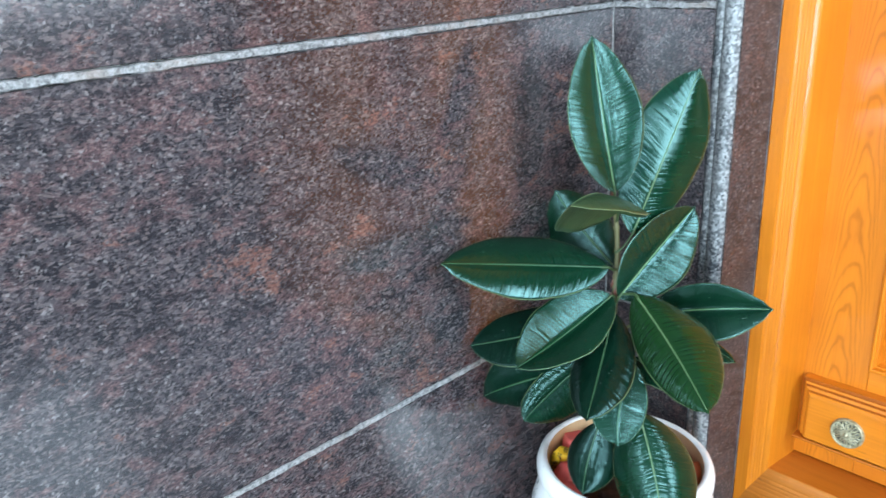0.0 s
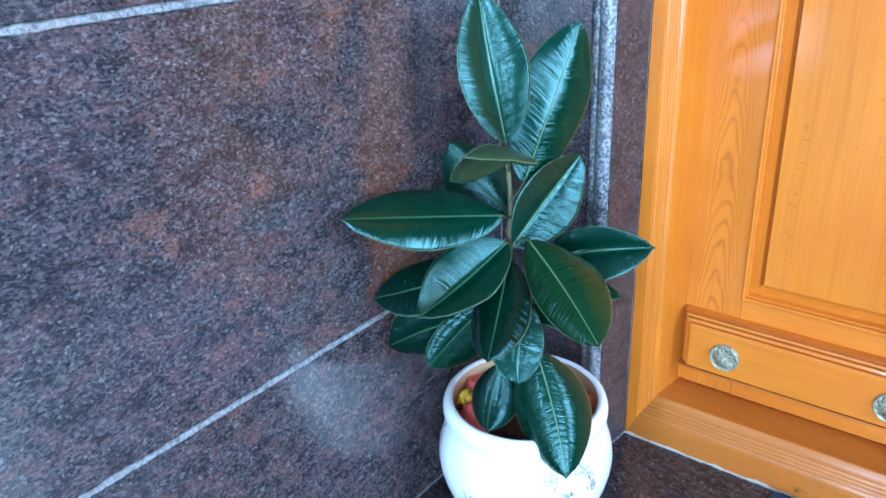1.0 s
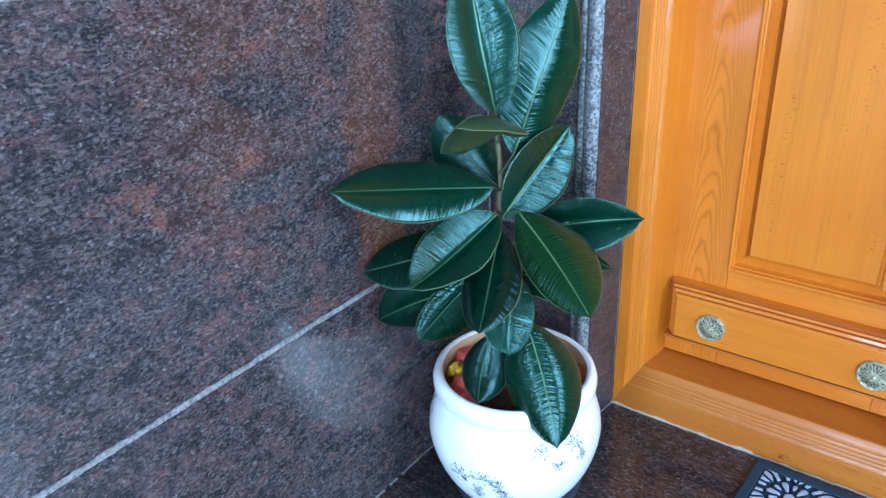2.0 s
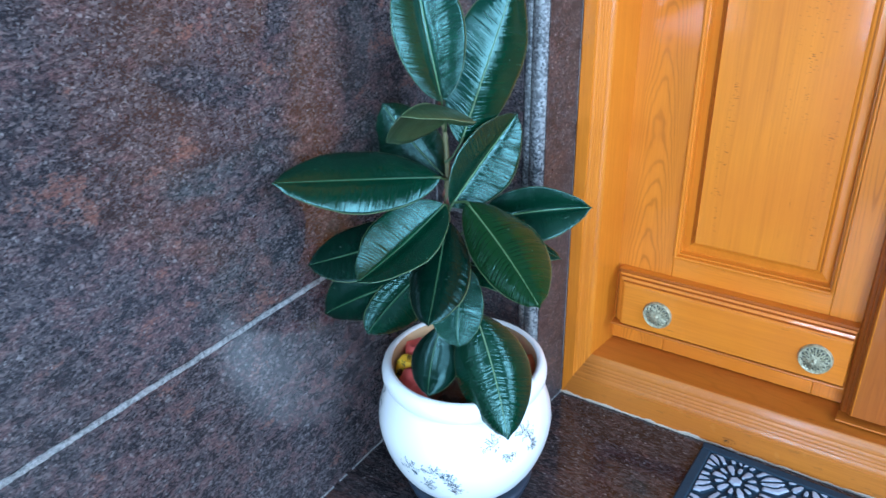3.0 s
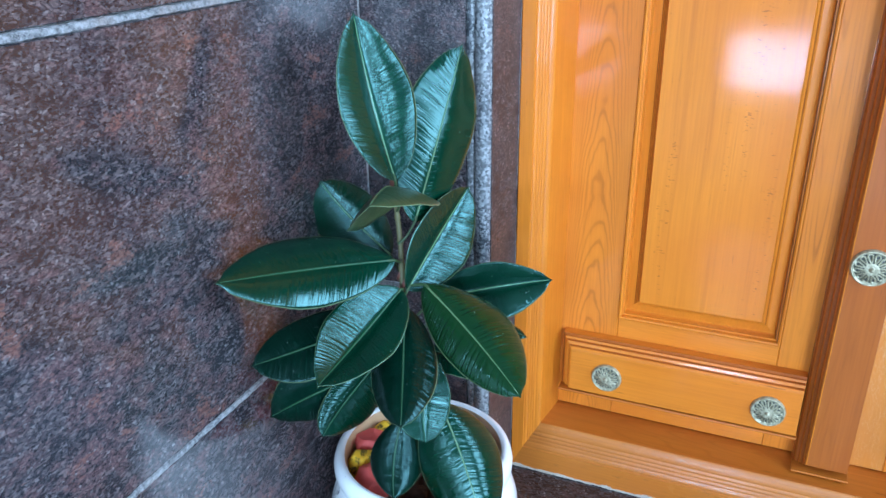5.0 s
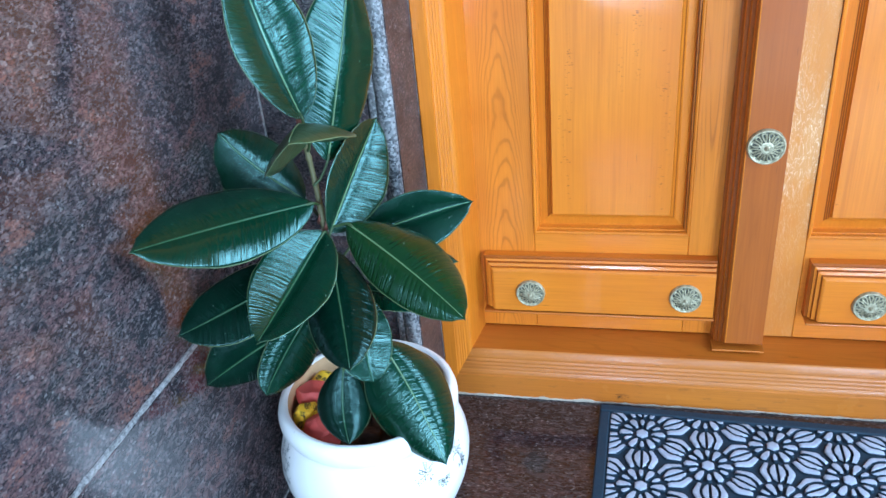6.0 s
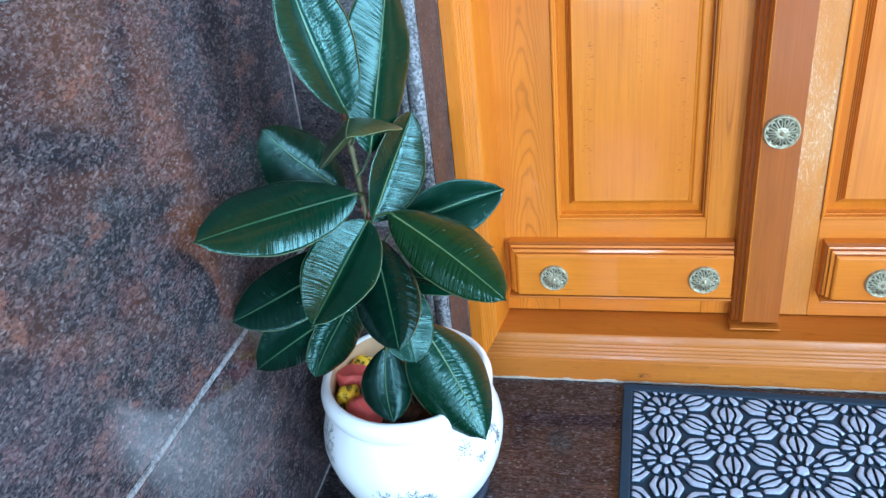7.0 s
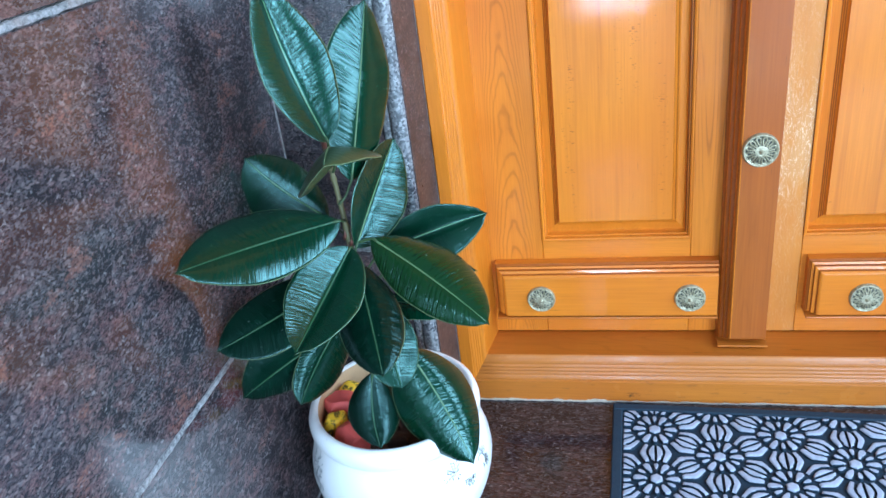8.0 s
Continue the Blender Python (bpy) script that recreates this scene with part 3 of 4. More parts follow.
# wall on the far side of the door and over it
wall_east_2 = tagged(part("wall_east_2", box(CORNER_X, 1.75, -2.6, 2 * MID_Y - 0.722, -0.12, 2.75), GRANITE_SIDE),
                     "granite-clad wall on the other side of the door", "wall", kind="structure")
part("edge_moulding", edge_moulding(True), GREY_GRANITE, wall_east_2, "speckled grey granite edge strip", True)
part("reveal_slab", reveal(True), GRANITE_REVEAL, wall_east_2, "reddish granite lining of the door reveal")
lintel = tagged(part("wall_lintel", box(CORNER_X, 1.75, 2 * MID_Y - 0.72, 0.72, 2.2, 2.75), GRANITE_SIDE), "granite-clad lintel wall over the door", "wall", kind="structure")
wall_back = tagged(part("wall_inside", box(1.63, 1.75, -0.7, 0.8, -0.1, 2.3), PLASTER), "plain wall closing the space behind the door", "wall", kind="structure")

# unseen rest of the porch, added to shape the daylight: roof that stops short of the open side, a far wall with a
# narrow and a wide opening, a low wall
ceiling = tagged(part("ceiling", box(-2.4, 1.9, -1.40, WALL_Y + 0.25, 2.75, 2.95), PLASTER), "unseen grey plaster porch ceiling added to limit the skylight", "ceiling", kind="structure")
for nm, b in (("wall_west", (-2.4, -2.2, 0.53, WALL_Y + 0.02, -0.12, 2.75)), ("wall_west_2", (-2.4, -2.2, -0.90, 0.05, -0.12, 2.75)),
              ("wall_west_5", (-2.4, -2.2, -2.6, -0.90, -0.12, 0.06)), ("wall_west_3", (-2.4, -2.2, 0.05, 0.53, 2.42, 2.75)), ("wall_west_6", (-2.4, -2.2, 0.05, 0.53, 0.38, 0.95)),
              ("wall_west_7", (-2.4, -2.2, 0.05, 0.53, -0.12, 0.02)), ("wall_west_4", (-2.4, -2.2, -2.6, -0.90, 1.90, 2.75)),
              ("wall_south", (-2.4, 1.75, -2.8, -2.6, -0.12, 0.55))):
    tagged(part(nm, box(*b), GRANITE_SIDE), "unseen dark granite-faced wall added to shape the daylight", "wall", kind="structure")

# ---------------------------------------------------------------- door frame and leaves
# profile of the frame: depth x, offset inward on the jamb, offset upward on the sill
FRAME_PROFILE = [(1.60, 0.0, 0.0), (1.449, 0.0, 0.0), (1.447, 0.002, 0.003), (1.447, 0.0255, 0.053)]
_t = 0.0
for _w in (0.22, 0.15, 0.15, 0.15, 0.33):     # five shallow beads of uneven width on a splayed face
    for _q, _d in ((0.03, 0.0010), (0.22, 0.0002), (0.5, 0.0), (0.80, 0.0002)):
        _f = _t + _q * _w
        FRAME_PROFILE.append((1.4485 + 0.0150 * _f + _d, 0.0265 + 0.0290 * _f, 0.055 + 0.052 * _f))
    _t += _w
FRAME_PROFILE += [(1.465, 0.0562, 0.1085), (1.467, 0.0572, 0.1110), (1.545, 0.0735, 0.1185), (1.60, 0.0735, 0.1185)]
TOP_Z = 2.16
door_frame = thing("door_frame", (FRAME_X, MID_Y, 0), "varnished honey-coloured wooden door frame with fluted moulding", "door frame", "structure")
_L = lambda p, z=None: (p[0], FRAME_Y - p[1], p[2] if z is None else z(p))
_R = lambda p, z=None: (p[0], 2 * MID_Y - FRAME_Y + p[1], p[2] if z is None else z(p))
_top = lambda p: TOP_Z - p[1]
for nm, ends, mt in (("jamb", [lambda p: _L(p), lambda p: _L(p, lambda q: q[2] + 0.7), lambda p: _L(p, _top)], WOOD_Z),
                     ("jamb", [lambda p: _R(p), lambda p: _R(p, _top)], WOOD_Z),
                     ("head", [lambda p: _L(p, _top), lambda p: _R(p, _top)], WOOD_Y)):
    bm, _ = strip(FRAME_PROFILE, ends)
    keep(part(nm, bm, mt), door_frame)
bm, _ = strip(FRAME_PROFILE[:26], [lambda p, y=y: (p[0], y(p), p[2]) for y in (lambda p: FRAME_Y - p[1], lambda p: MID_Y, lambda p: 2 * MID_Y - FRAME_Y + p[1])])
keep(part("sill", bm, WOOD_FOOT), door_frame)
bm, _ = strip(FRAME_PROFILE[25:], [lambda p, y=y: (p[0], y(p), p[2]) for y in (lambda p: FRAME_Y - p[1], lambda p: MID_Y, lambda p: 2 * MID_Y - FRAME_Y + p[1])])
keep(part("sill_top", bm, WOOD_SILL, None, "darker worn top of the sill"), door_frame)
# white mortar smeared along the foot of the sill
grout_line(lambda s, a, o: (FRAME_X - 0.0005 - o, FRAME_Y + 0.004 - s * 1.15, 0.0022 + a), 700, 0.0023, floor, 61, 0.36, 0.0010, WHITE_GROUT, 0.85)
for y0, y1, up, sd in ((0.668, 0.632, 0.0045, 71), (0.585, 0.528, 0.0030, 72), (0.470, 0.445, 0.0042, 73), (0.395, 0.350, 0.0036, 74)):     # thicker smears
    grout_line(lambda s, a, o, y0=y0, y1=y1, up=up: (FRAME_X - 0.0008 - o, y0 + s * (y1 - y0), 0.004 + a * math.sin(math.pi * (0.08 + 0.84 * s))), 40, up, floor, sd, 0.45, 0.0012, WHITE_GROUT, 0.7)
grout_line(lambda s, a, o: (CORNER_X + s * 0.112, 0.6745 - s * 0.0095 - o, 0.002 + a), 24, 0.0014, floor, 62, 0.4, 0.001)


def rosette(root, y, z, x, r, turn):
    """Round cast boss: twelve looped petals round a domed centre, the hollows painted dark as shade."""
    n, rings, petals = 216, 26, 12
    bm = bmesh.new()
    rows, hollow = [], {}
    for i in range(rings + 1):
        q = i / rings
        row = []
        for k in range(n):
            a = 2 * math.pi * k / n
            c = abs(2 * ((a * petals / (2 * math.pi) + turn) % 1.0) - 1)
            across = c * math.pi / petals * q
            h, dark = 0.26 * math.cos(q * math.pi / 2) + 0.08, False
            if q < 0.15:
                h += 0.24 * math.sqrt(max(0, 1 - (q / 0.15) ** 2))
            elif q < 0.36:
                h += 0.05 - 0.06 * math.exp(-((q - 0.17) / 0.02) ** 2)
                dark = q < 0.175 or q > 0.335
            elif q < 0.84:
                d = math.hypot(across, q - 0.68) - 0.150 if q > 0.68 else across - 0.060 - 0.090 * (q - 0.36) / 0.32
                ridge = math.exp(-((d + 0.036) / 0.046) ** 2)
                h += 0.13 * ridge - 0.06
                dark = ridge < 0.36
            else:
                h = 0.20 + 0.06 * math.sin(math.pi * (q - 0.84) / 0.16) - 0.9 * max(0, q - 0.93)
            if q > 0.985:
                h = 0.0
            vt = bm.verts.new((x - h * r * 0.9, y + r * q * math.cos(a), z + r * q * math.sin(a)))
            hollow[vt] = dark
            row.append(vt)
        rows.append(row)
    for a, b in zip(rows, rows[1:]):
        for k in range(n):
            vs = (a[k], a[(k + 1) % n], b[(k + 1) % n], b[k])
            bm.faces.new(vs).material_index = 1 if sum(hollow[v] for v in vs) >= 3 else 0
    bmesh.ops.remove_doubles(bm, verts=rows[0], dist=1e-6)
    return keep(two_tone(part("rosette", bm, PEWTER, None, "antique pewter flower boss", True), PEWTER_SHADE), root)


def panel_ring(y0, y1, z0, z1):
    """Sunk moulding and raised field of a door panel; y0 > y1."""
    P = [(0.0, 1.5452), (0.0, 1.541), (0.003, 1.540), (0.006, 1.542), (0.0074, 1.550), (0.010, 1.550), (0.0122, 1.561), (0.014, 1.5635), (0.0300, 1.5590),
         (0.0322, 1.5578), (0.0334, 1.5568), (0.0356, 1.5556), (0.0368, 1.5546), (0.0390, 1.5534), (0.0402, 1.5520), (0.0422, 1.5480), (0.0428, 1.5462)]
    bm = bmesh.new()
    loops = []
    for o, x in P:
        loops.append([bm.verts.new((x, y, z)) for y, z in ((y0 - o * 0.88, z0 + o), (y1 + o * 0.88, z0 + o), (y1 + o * 0.88, z1 - o), (y0 - o * 0.88, z1 - o))])
    # left inner and right outer steps painted dark, as sides turned from the daylight
    for n, (a, b) in enumerate(zip(loops, loops[1:])):
        for i in range(4):
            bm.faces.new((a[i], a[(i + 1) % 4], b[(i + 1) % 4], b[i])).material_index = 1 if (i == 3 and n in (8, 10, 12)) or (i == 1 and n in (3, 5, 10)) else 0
    o, x = P[-1]
    field = box(x - 0.0004, x + 0.02, y1 + o * 0.88, y0 - o * 0.88, z0 + o, z1 - o)
    return bm, field


def door_leaf(name, y_out, y_in, label, worn):
    """A framed leaf between its hinge side y_out and meeting side y_in."""
    d = 1 if y_out > y_in else -1
    root = thing(name, (LEAF_X, (y_out + y_in) / 2, 0.12), label, "door", "structure")
    add = lambda nm, bm, mt, lb="": keep(part(nm, bm, mt, None, lb), root)
    X0, X1 = LEAF_X, LEAF_X + 0.04
    o, i = y_out - d * 0.115, y_in + d * 0.106
    s = lambda a, b: (min(a, b), max(a, b))
    add("stile", box(X0, X1, *s(y_out, o + d * 0.0005), 0.121, 2.08, 0.0012), WOOD_STILE if worn else WOOD_ARCHED)
    add("stile", box(X0, X1, *s(i - d * 0.0005, y_in), 0.121, 2.08, 0.0012), WOOD_WORN if worn else WOOD_STILE)
    add("rail", box(X0, X1, *s(o, i), 0.121, 0.3478, 0.0012), WOOD_Y)
    add("rail", box(X0, X1, *s(o, i), 1.20, 1.34, 0.0012), WOOD_Y)
    add("rail", box(X0, X1, *s(o, i), 1.96, 2.08, 0.0012), WOOD_Y)
    hi, lo = s(o, i)[1], s(o, i)[0]
    for z0, z1 in ((0.348, 1.20), (1.34, 1.96)):
        ring, field = panel_ring(hi, lo, z0, z1)
        two_tone(add("panel_moulding", ring, WOOD_Z), WOOD_SHADE)
        add("panel", field, WOOD_PANEL)
    return root


left_leaf = door_leaf("door_1", 0.5915, 0.0705, "closed varnished orange-brown wooden door leaf with sunk panel", False)
right_leaf = door_leaf("door_2", 2 * MID_Y - 0.5915, 0.0695, "closed varnished wooden door leaf with crazed worn varnish", True)


def apron(root, ya, yb, flip):
    """Board across the foot of a leaf with stepped moulding on its top and outer end; ya > yb."""
    R = []
    for x, e in ((1.5445, 0.0), (1.524, 0.0), (1.521, 0.0035), (1.518, 0.0045), (1.5165, 0.009), (1.510, 0.010), (1.5085, 0.016), (1.503, 0.0175), (1.5005, 0.021), (1.500, 0.024)):
        t = min(e * 0.25, 0.003)
        R.append((x, yb + (e if flip else t), ya - (t if flip else e), 0.1865 + t, 0.3055 - e))
    # dark steps paint the moulding's shade along with its dark wear lines
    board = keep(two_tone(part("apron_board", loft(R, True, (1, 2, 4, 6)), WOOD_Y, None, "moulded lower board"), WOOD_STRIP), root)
    # bead in darker sill wood paints the shade line below the board
    keep(part("apron_lip", box(1.4975, 1.5445, yb + 0.001, ya + 0.001, 0.1815, 0.1864, 0.0016, 2), WOOD_SILL, None, "narrow bead under the board, coloured dark as its shade line"), root)
    return board


apron(left_leaf, 0.580, 0.1215, False)
apron(right_leaf, -0.047, 2 * MID_Y - 0.580, False)


def meeting_strip(root):
    R = []
    for x, e in ((1.5445, 0.0), (1.520, 0.0), (1.517, 0.003), (1.5125, 0.004), (1.510, 0.0095), (1.503, 0.011), (1.500, 0.0165), (1.4915, 0.018), (1.4885, 0.0215), (1.488, 0.0235)):
        t = min(e * 0.28, 0.0045)
        R.append((x, 0.025 + t, 0.1205 - e, 0.1235 + e * 0.7, 2.075))
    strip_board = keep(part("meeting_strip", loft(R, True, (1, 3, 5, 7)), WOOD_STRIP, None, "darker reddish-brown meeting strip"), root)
    two_tone(strip_board, WOOD_SHADE)
    strip_board.data.materials.append(WOOD_Y)
    for f in strip_board.data.polygons:     # treads painted lighter between dark-painted steps: the moulding's light and shade
        if f.material_index == 0 and f.area < 0.02 and f.center.y > 0.098 and f.center.x < 1.52:
            f.material_index = 2
    return strip_board


meeting_strip(left_leaf)
keep(part("strip_lip", box(1.4860, 1.5445, 0.0240, 0.1225, 0.1195, 0.1234, 0.0014, 2), WOOD_SILL, None, "narrow bead at the foot of the strip"), left_leaf)
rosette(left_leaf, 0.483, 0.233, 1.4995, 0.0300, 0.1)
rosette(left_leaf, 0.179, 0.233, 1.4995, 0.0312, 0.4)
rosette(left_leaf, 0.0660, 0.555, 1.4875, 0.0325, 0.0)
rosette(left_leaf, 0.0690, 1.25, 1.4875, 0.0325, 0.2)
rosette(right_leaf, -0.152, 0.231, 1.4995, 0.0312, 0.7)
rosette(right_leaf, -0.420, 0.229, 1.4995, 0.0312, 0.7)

# ---------------------------------------------------------------- doormat
MAT_TURN = radians(-2.0)
doormat = thing("doormat", (1.432, 0.338, 0.0), "dark rubber doormat with raised pale flower pattern", "doormat")
MAT_W, MAT_D, RIM = 0.78, 0.46, 0.0205


def on_mat(u, v, z):
    """u along the door from the mat's corner, v away from the door."""
    c, s = math.cos(MAT_TURN), math.sin(MAT_TURN)
    return (1.432 - v * c + u * s, 0.338 - u * c - v * s, z)


def mat_block(u0, u1, v0, v1, z0, z1, b):
    bm = box(u0, u1, v0, v1, z0, z1, b)
    for vt in bm.verts:
        vt.co = on_mat(*vt.co)
    return bm


keep(part("base", mat_block(0.004, MAT_W - 0.004, 0.004, MAT_D - 0.004, 0.001, 0.0045, 0.001), RUBBER), doormat)
for u0, u1, v0, v1 in ((0, MAT_W, 0, RIM), (0, MAT_W, MAT_D - RIM, MAT_D), (0, RIM, RIM, MAT_D - RIM), (MAT_W - RIM, MAT_W, RIM, MAT_D - RIM)):
    keep(part("border", mat_block(u0, u1, v0, v1, 0.0005, 0.0115, 0.0025), RUBBER, None, "plain dark rubber border"), doormat)


def clip(poly, px, py, nx, ny):
    """Keeps the part of a polygon on the side of the line through (px, py) where n points away."""
    out = []
    for k in range(len(poly)):
        a, b = poly[k], poly[(k + 1) % len(poly)]
        da = (a[0] - px) * nx + (a[1] - py) * ny
        db = (b[0] - px) * nx + (b[1] - py) * ny
        if da <= 0:
            out.append(a)
        if (da < 0 < db) or (db < 0 < da):
            q = da / (da - db)
            out.append((a[0] + q * (b[0] - a[0]), a[1] + q * (b[1] - a[1])))
    return out


def petal_shape(r0, r1, w0, w1, ang):
    """A rounded petal from r0 to r1, w0 wide inside and w1 wide outside."""
    pts = []
    for k in range(5):
        q = k / 4
        pts.append((r0 + (r1 - r0) * q, (w0 + (w1 - w0) * q) * (0.55 + 0.45 * math.sin(math.pi * (0.12 + 0.76 * q)))))
    ring = [(x, h) for x, h in pts] + [(r1 + w1 * 0.35, 0)] + [(x, -h) for x, h in pts[::-1]] + [(r0 - w0 * 0.6, 0)]
    c, s = math.cos(ang), math.sin(ang)
    return [(x * c - y * s, x * s + y * c) for x, y in ring]


PITCH = 0.138
verts, faces = [], []


def raise_petal(poly, cu, cv):
    poly = [(cu + a, cv + b) for a, b in poly]
    for px, py, nx, ny in ((RIM + 0.002, 0, -1, 0), (MAT_W - RIM - 0.002, 0, 1, 0), (0, RIM + 0.002, 0, -1), (0, MAT_D - RIM - 0.002, 0, 1)):
        poly = clip(poly, px, py, nx, ny)
        if len(poly) < 3:
            return
    mu, mv = sum(p[0] for p in poly) / len(poly), sum(p[1] for p in poly) / len(poly)
    i0, n = len(verts), len(poly)
    for shrink, z in ((1.0, 0.004), (0.95, 0.0085), (0.84, 0.0108), (0.62, 0.0116)):
        verts.extend(on_mat(mu + (p[0] - mu) * shrink, mv + (p[1] - mv) * shrink, z) for p in poly)
    for lv in (0, 1, 2):
        for k in range(n):
            a, b = i0 + lv * n + k, i0 + lv * n + (k + 1) % n
            faces.append((a, b, b + n, a + n))
    faces.append(tuple(range(i0 + 3 * n, i0 + 4 * n)))


ALMOND = [(-0.0240, 0.0016), (0.0, 0.0016), (0.0240, 0.0016), (0.0170, 0.0092), (0.006, 0.0142), (-0.006, 0.0142), (-0.0170, 0.0092)]
CHEVRON = [(-0.0240, 0.0122), (-0.0170, 0.0142), (-0.006, 0.0180), (0.006, 0.0180), (0.0170, 0.0142), (0.0240, 0.0122), (0.0262, 0.0195), (0.0140, 0.0258),
           (0.003, 0.0306), (-0.003, 0.0306), (-0.0140, 0.0258), (-0.0262, 0.0195)]
for j in range(-1, 8):
    for i in range(-1, 5):
        cu = 0.085 + j * PITCH * math.sqrt(3) / 2
        cv = 0.077 + (i + 0.5 * (j % 2)) * PITCH
        raise_petal([(0.0130 * math.cos(radians(60 * k + 30)), 0.0130 * math.sin(radians(60 * k + 30))) for k in range(6)], cu, cv)
        for k in range(12):
            a = radians(30 * k)
            if k % 2 == 0:
                raise_petal(petal_shape(0.0190, 0.0415, 0.0046, 0.0090, a), cu, cv)
            else:
                raise_petal(petal_shape(0.0225, 0.0385, 0.0030, 0.0058, a), cu, cv)
        for m in (30, 90, 150):     # between two flowers: a split almond inside two bent bars
            c, s = math.cos(radians(m)), math.sin(radians(m))
            mu, mv = cu + c * PITCH / 2, cv + s * PITCH / 2
            for side in (1, -1):
                for shape in (ALMOND, CHEVRON):
                    raise_petal([(p * c - side * q * s, p * s + side * q * c) for p, q in shape], mu, mv)
me = bpy.data.meshes.new("raised_pattern")
me.from_pydata(verts, [], faces)
me.materials.append(PETAL)
me.materials.append(RUBBER)
for f in me.polygons:     # printed tops, bare rubber flanks
    f.material_index = 1 if abs(f.normal.z) < 0.42 else 0
pattern = new("raised_pattern", me)
pattern["kind"], pattern["label"] = "stuff", "pale lavender-grey raised flower petals"
keep(pattern, doormat)

# ---------------------------------------------------------------- planter
POT = (1.102, 0.7085, 0.0)
planter = thing("planter", POT, "round white glazed planter with small blue sprig paintings", "planter")
BODY = [(0.086, 0.0305), (0.092, 0.031), (0.0996, 0.0335), (0.1064, 0.038), (0.1149, 0.046), (0.1244, 0.058), (0.1348, 0.075), (0.1441, 0.095), (0.1522, 0.118), (0.1579, 0.142), (0.1605, 0.165), (0.158, 0.190), (0.150, 0.217), (0.1415, 0.236), (0.1375, 0.244),
        (0.139, 0.2465), (0.1445, 0.250), (0.1485, 0.259), (0.1488, 0.270), (0.1455, 0.281), (0.140, 0.2865), (0.1345, 0.287), (0.1305, 0.284)]
keep(part("body", lathe(BODY, POT, 96), CERAMIC, None, "", True), planter)
keep(part("lining", lathe([(0.1305, 0.284), (0.128, 0.276), (0.1275, 0.255), (0.132, 0.225), (0.136, 0.19)], POT, 72), TERRA, None, "brown unglazed inside", True), planter)
keep(part("foot", lathe([(0.0, 0.0012), (0.109, 0.0012), (0.112, 0.003), (0.116, 0.016), (0.1215, 0.029), (0.1215, 0.033), (0.1195, 0.0355), (0.114, 0.0365), (0.104, 0.034), (0.090, 0.030)], (POT[0] + 0.003, POT[1] - 0.005, 0.0), 72), FOOT, None, "dark blue-grey foot ring", True), planter)


def body_radius(z):
    for (r0, z0), (r1, z1) in zip(BODY, BODY[1:]):
        if z0 <= z <= z1:
            return r0 + (r1 - r0) * (z - z0) / (z1 - z0)
    return 0.12


def sprig(angle, z, size, lean, seed, mat, blob=False, stalk=False):
    """A painted sprig on the body: small strokes along branching stalks."""
    rnd = random.Random(seed)
    bm = bmesh.new()

    def spot(u, v):
        zz = z + v
        r = body_radius(zz) + 0.0004
        a = angle + u / r
        return Vector((POT[0] + r * math.cos(a), POT[1] + r * math.sin(a), zz))

    def dab(u, v, ln, wd, th):
        ring = []
        for k in range(8):
            t = 2 * math.pi * k / 8
            a, b = ln * math.cos(t), wd * math.sin(t)
            ring.append(bm.verts.new(spot(u + a * math.cos(th) - b * math.sin(th), v + a * math.sin(th) + b * math.cos(th))))
        bm.faces.new(ring)

    for b in range(4):
        th = lean + (b - 1.5) * 0.62 + rnd.uniform(-0.12, 0.12)
        reach = size * rnd.uniform(0.85, 1.15)
        for k in range(9):
            q = (k + 1.0) / 9.5
            bend = th + 0.30 * (b - 1.5) * q
            u, v = reach * q * math.cos(bend), reach * q * math.sin(bend)
            dab(u, v, reach * 0.075, 0.00032, bend)
            for sgn in (-1, 1):
                if k > 1 and rnd.random() < 0.8:
                    ln = rnd.uniform(0.0011, 0.0020)
                    off = rnd.uniform(0.0020, 0.0030)
                    dab(u - sgn * off * math.sin(bend), v + sgn * off * math.cos(bend), ln, ln * 0.55, bend + sgn * 0.7)
        dab(reach * 1.04 * math.cos(th), reach * 1.04 * math.sin(th), 0.0016, 0.0010, th)
    if blob:
        dab(0.004, -0.002, 0.0062, 0.0036, -0.2)
    if stalk:
        for k in range(5):
            dab(0.004 * k - 0.004, -0.004 - 0.0012 * k * lean * 0.3, 0.0026, 0.0007, -0.25)
    for k in range(4):
        dab(rnd.uniform(-0.5, 0.5) * size, rnd.uniform(-0.5, -0.1) * size, rnd.uniform(0.0014, 0.0030), rnd.uniform(0.0009, 0.0014), rnd.uniform(0, 3))
    return keep(part("painted_sprig", bm, mat, None, "small painted blue-grey sprig"), planter)


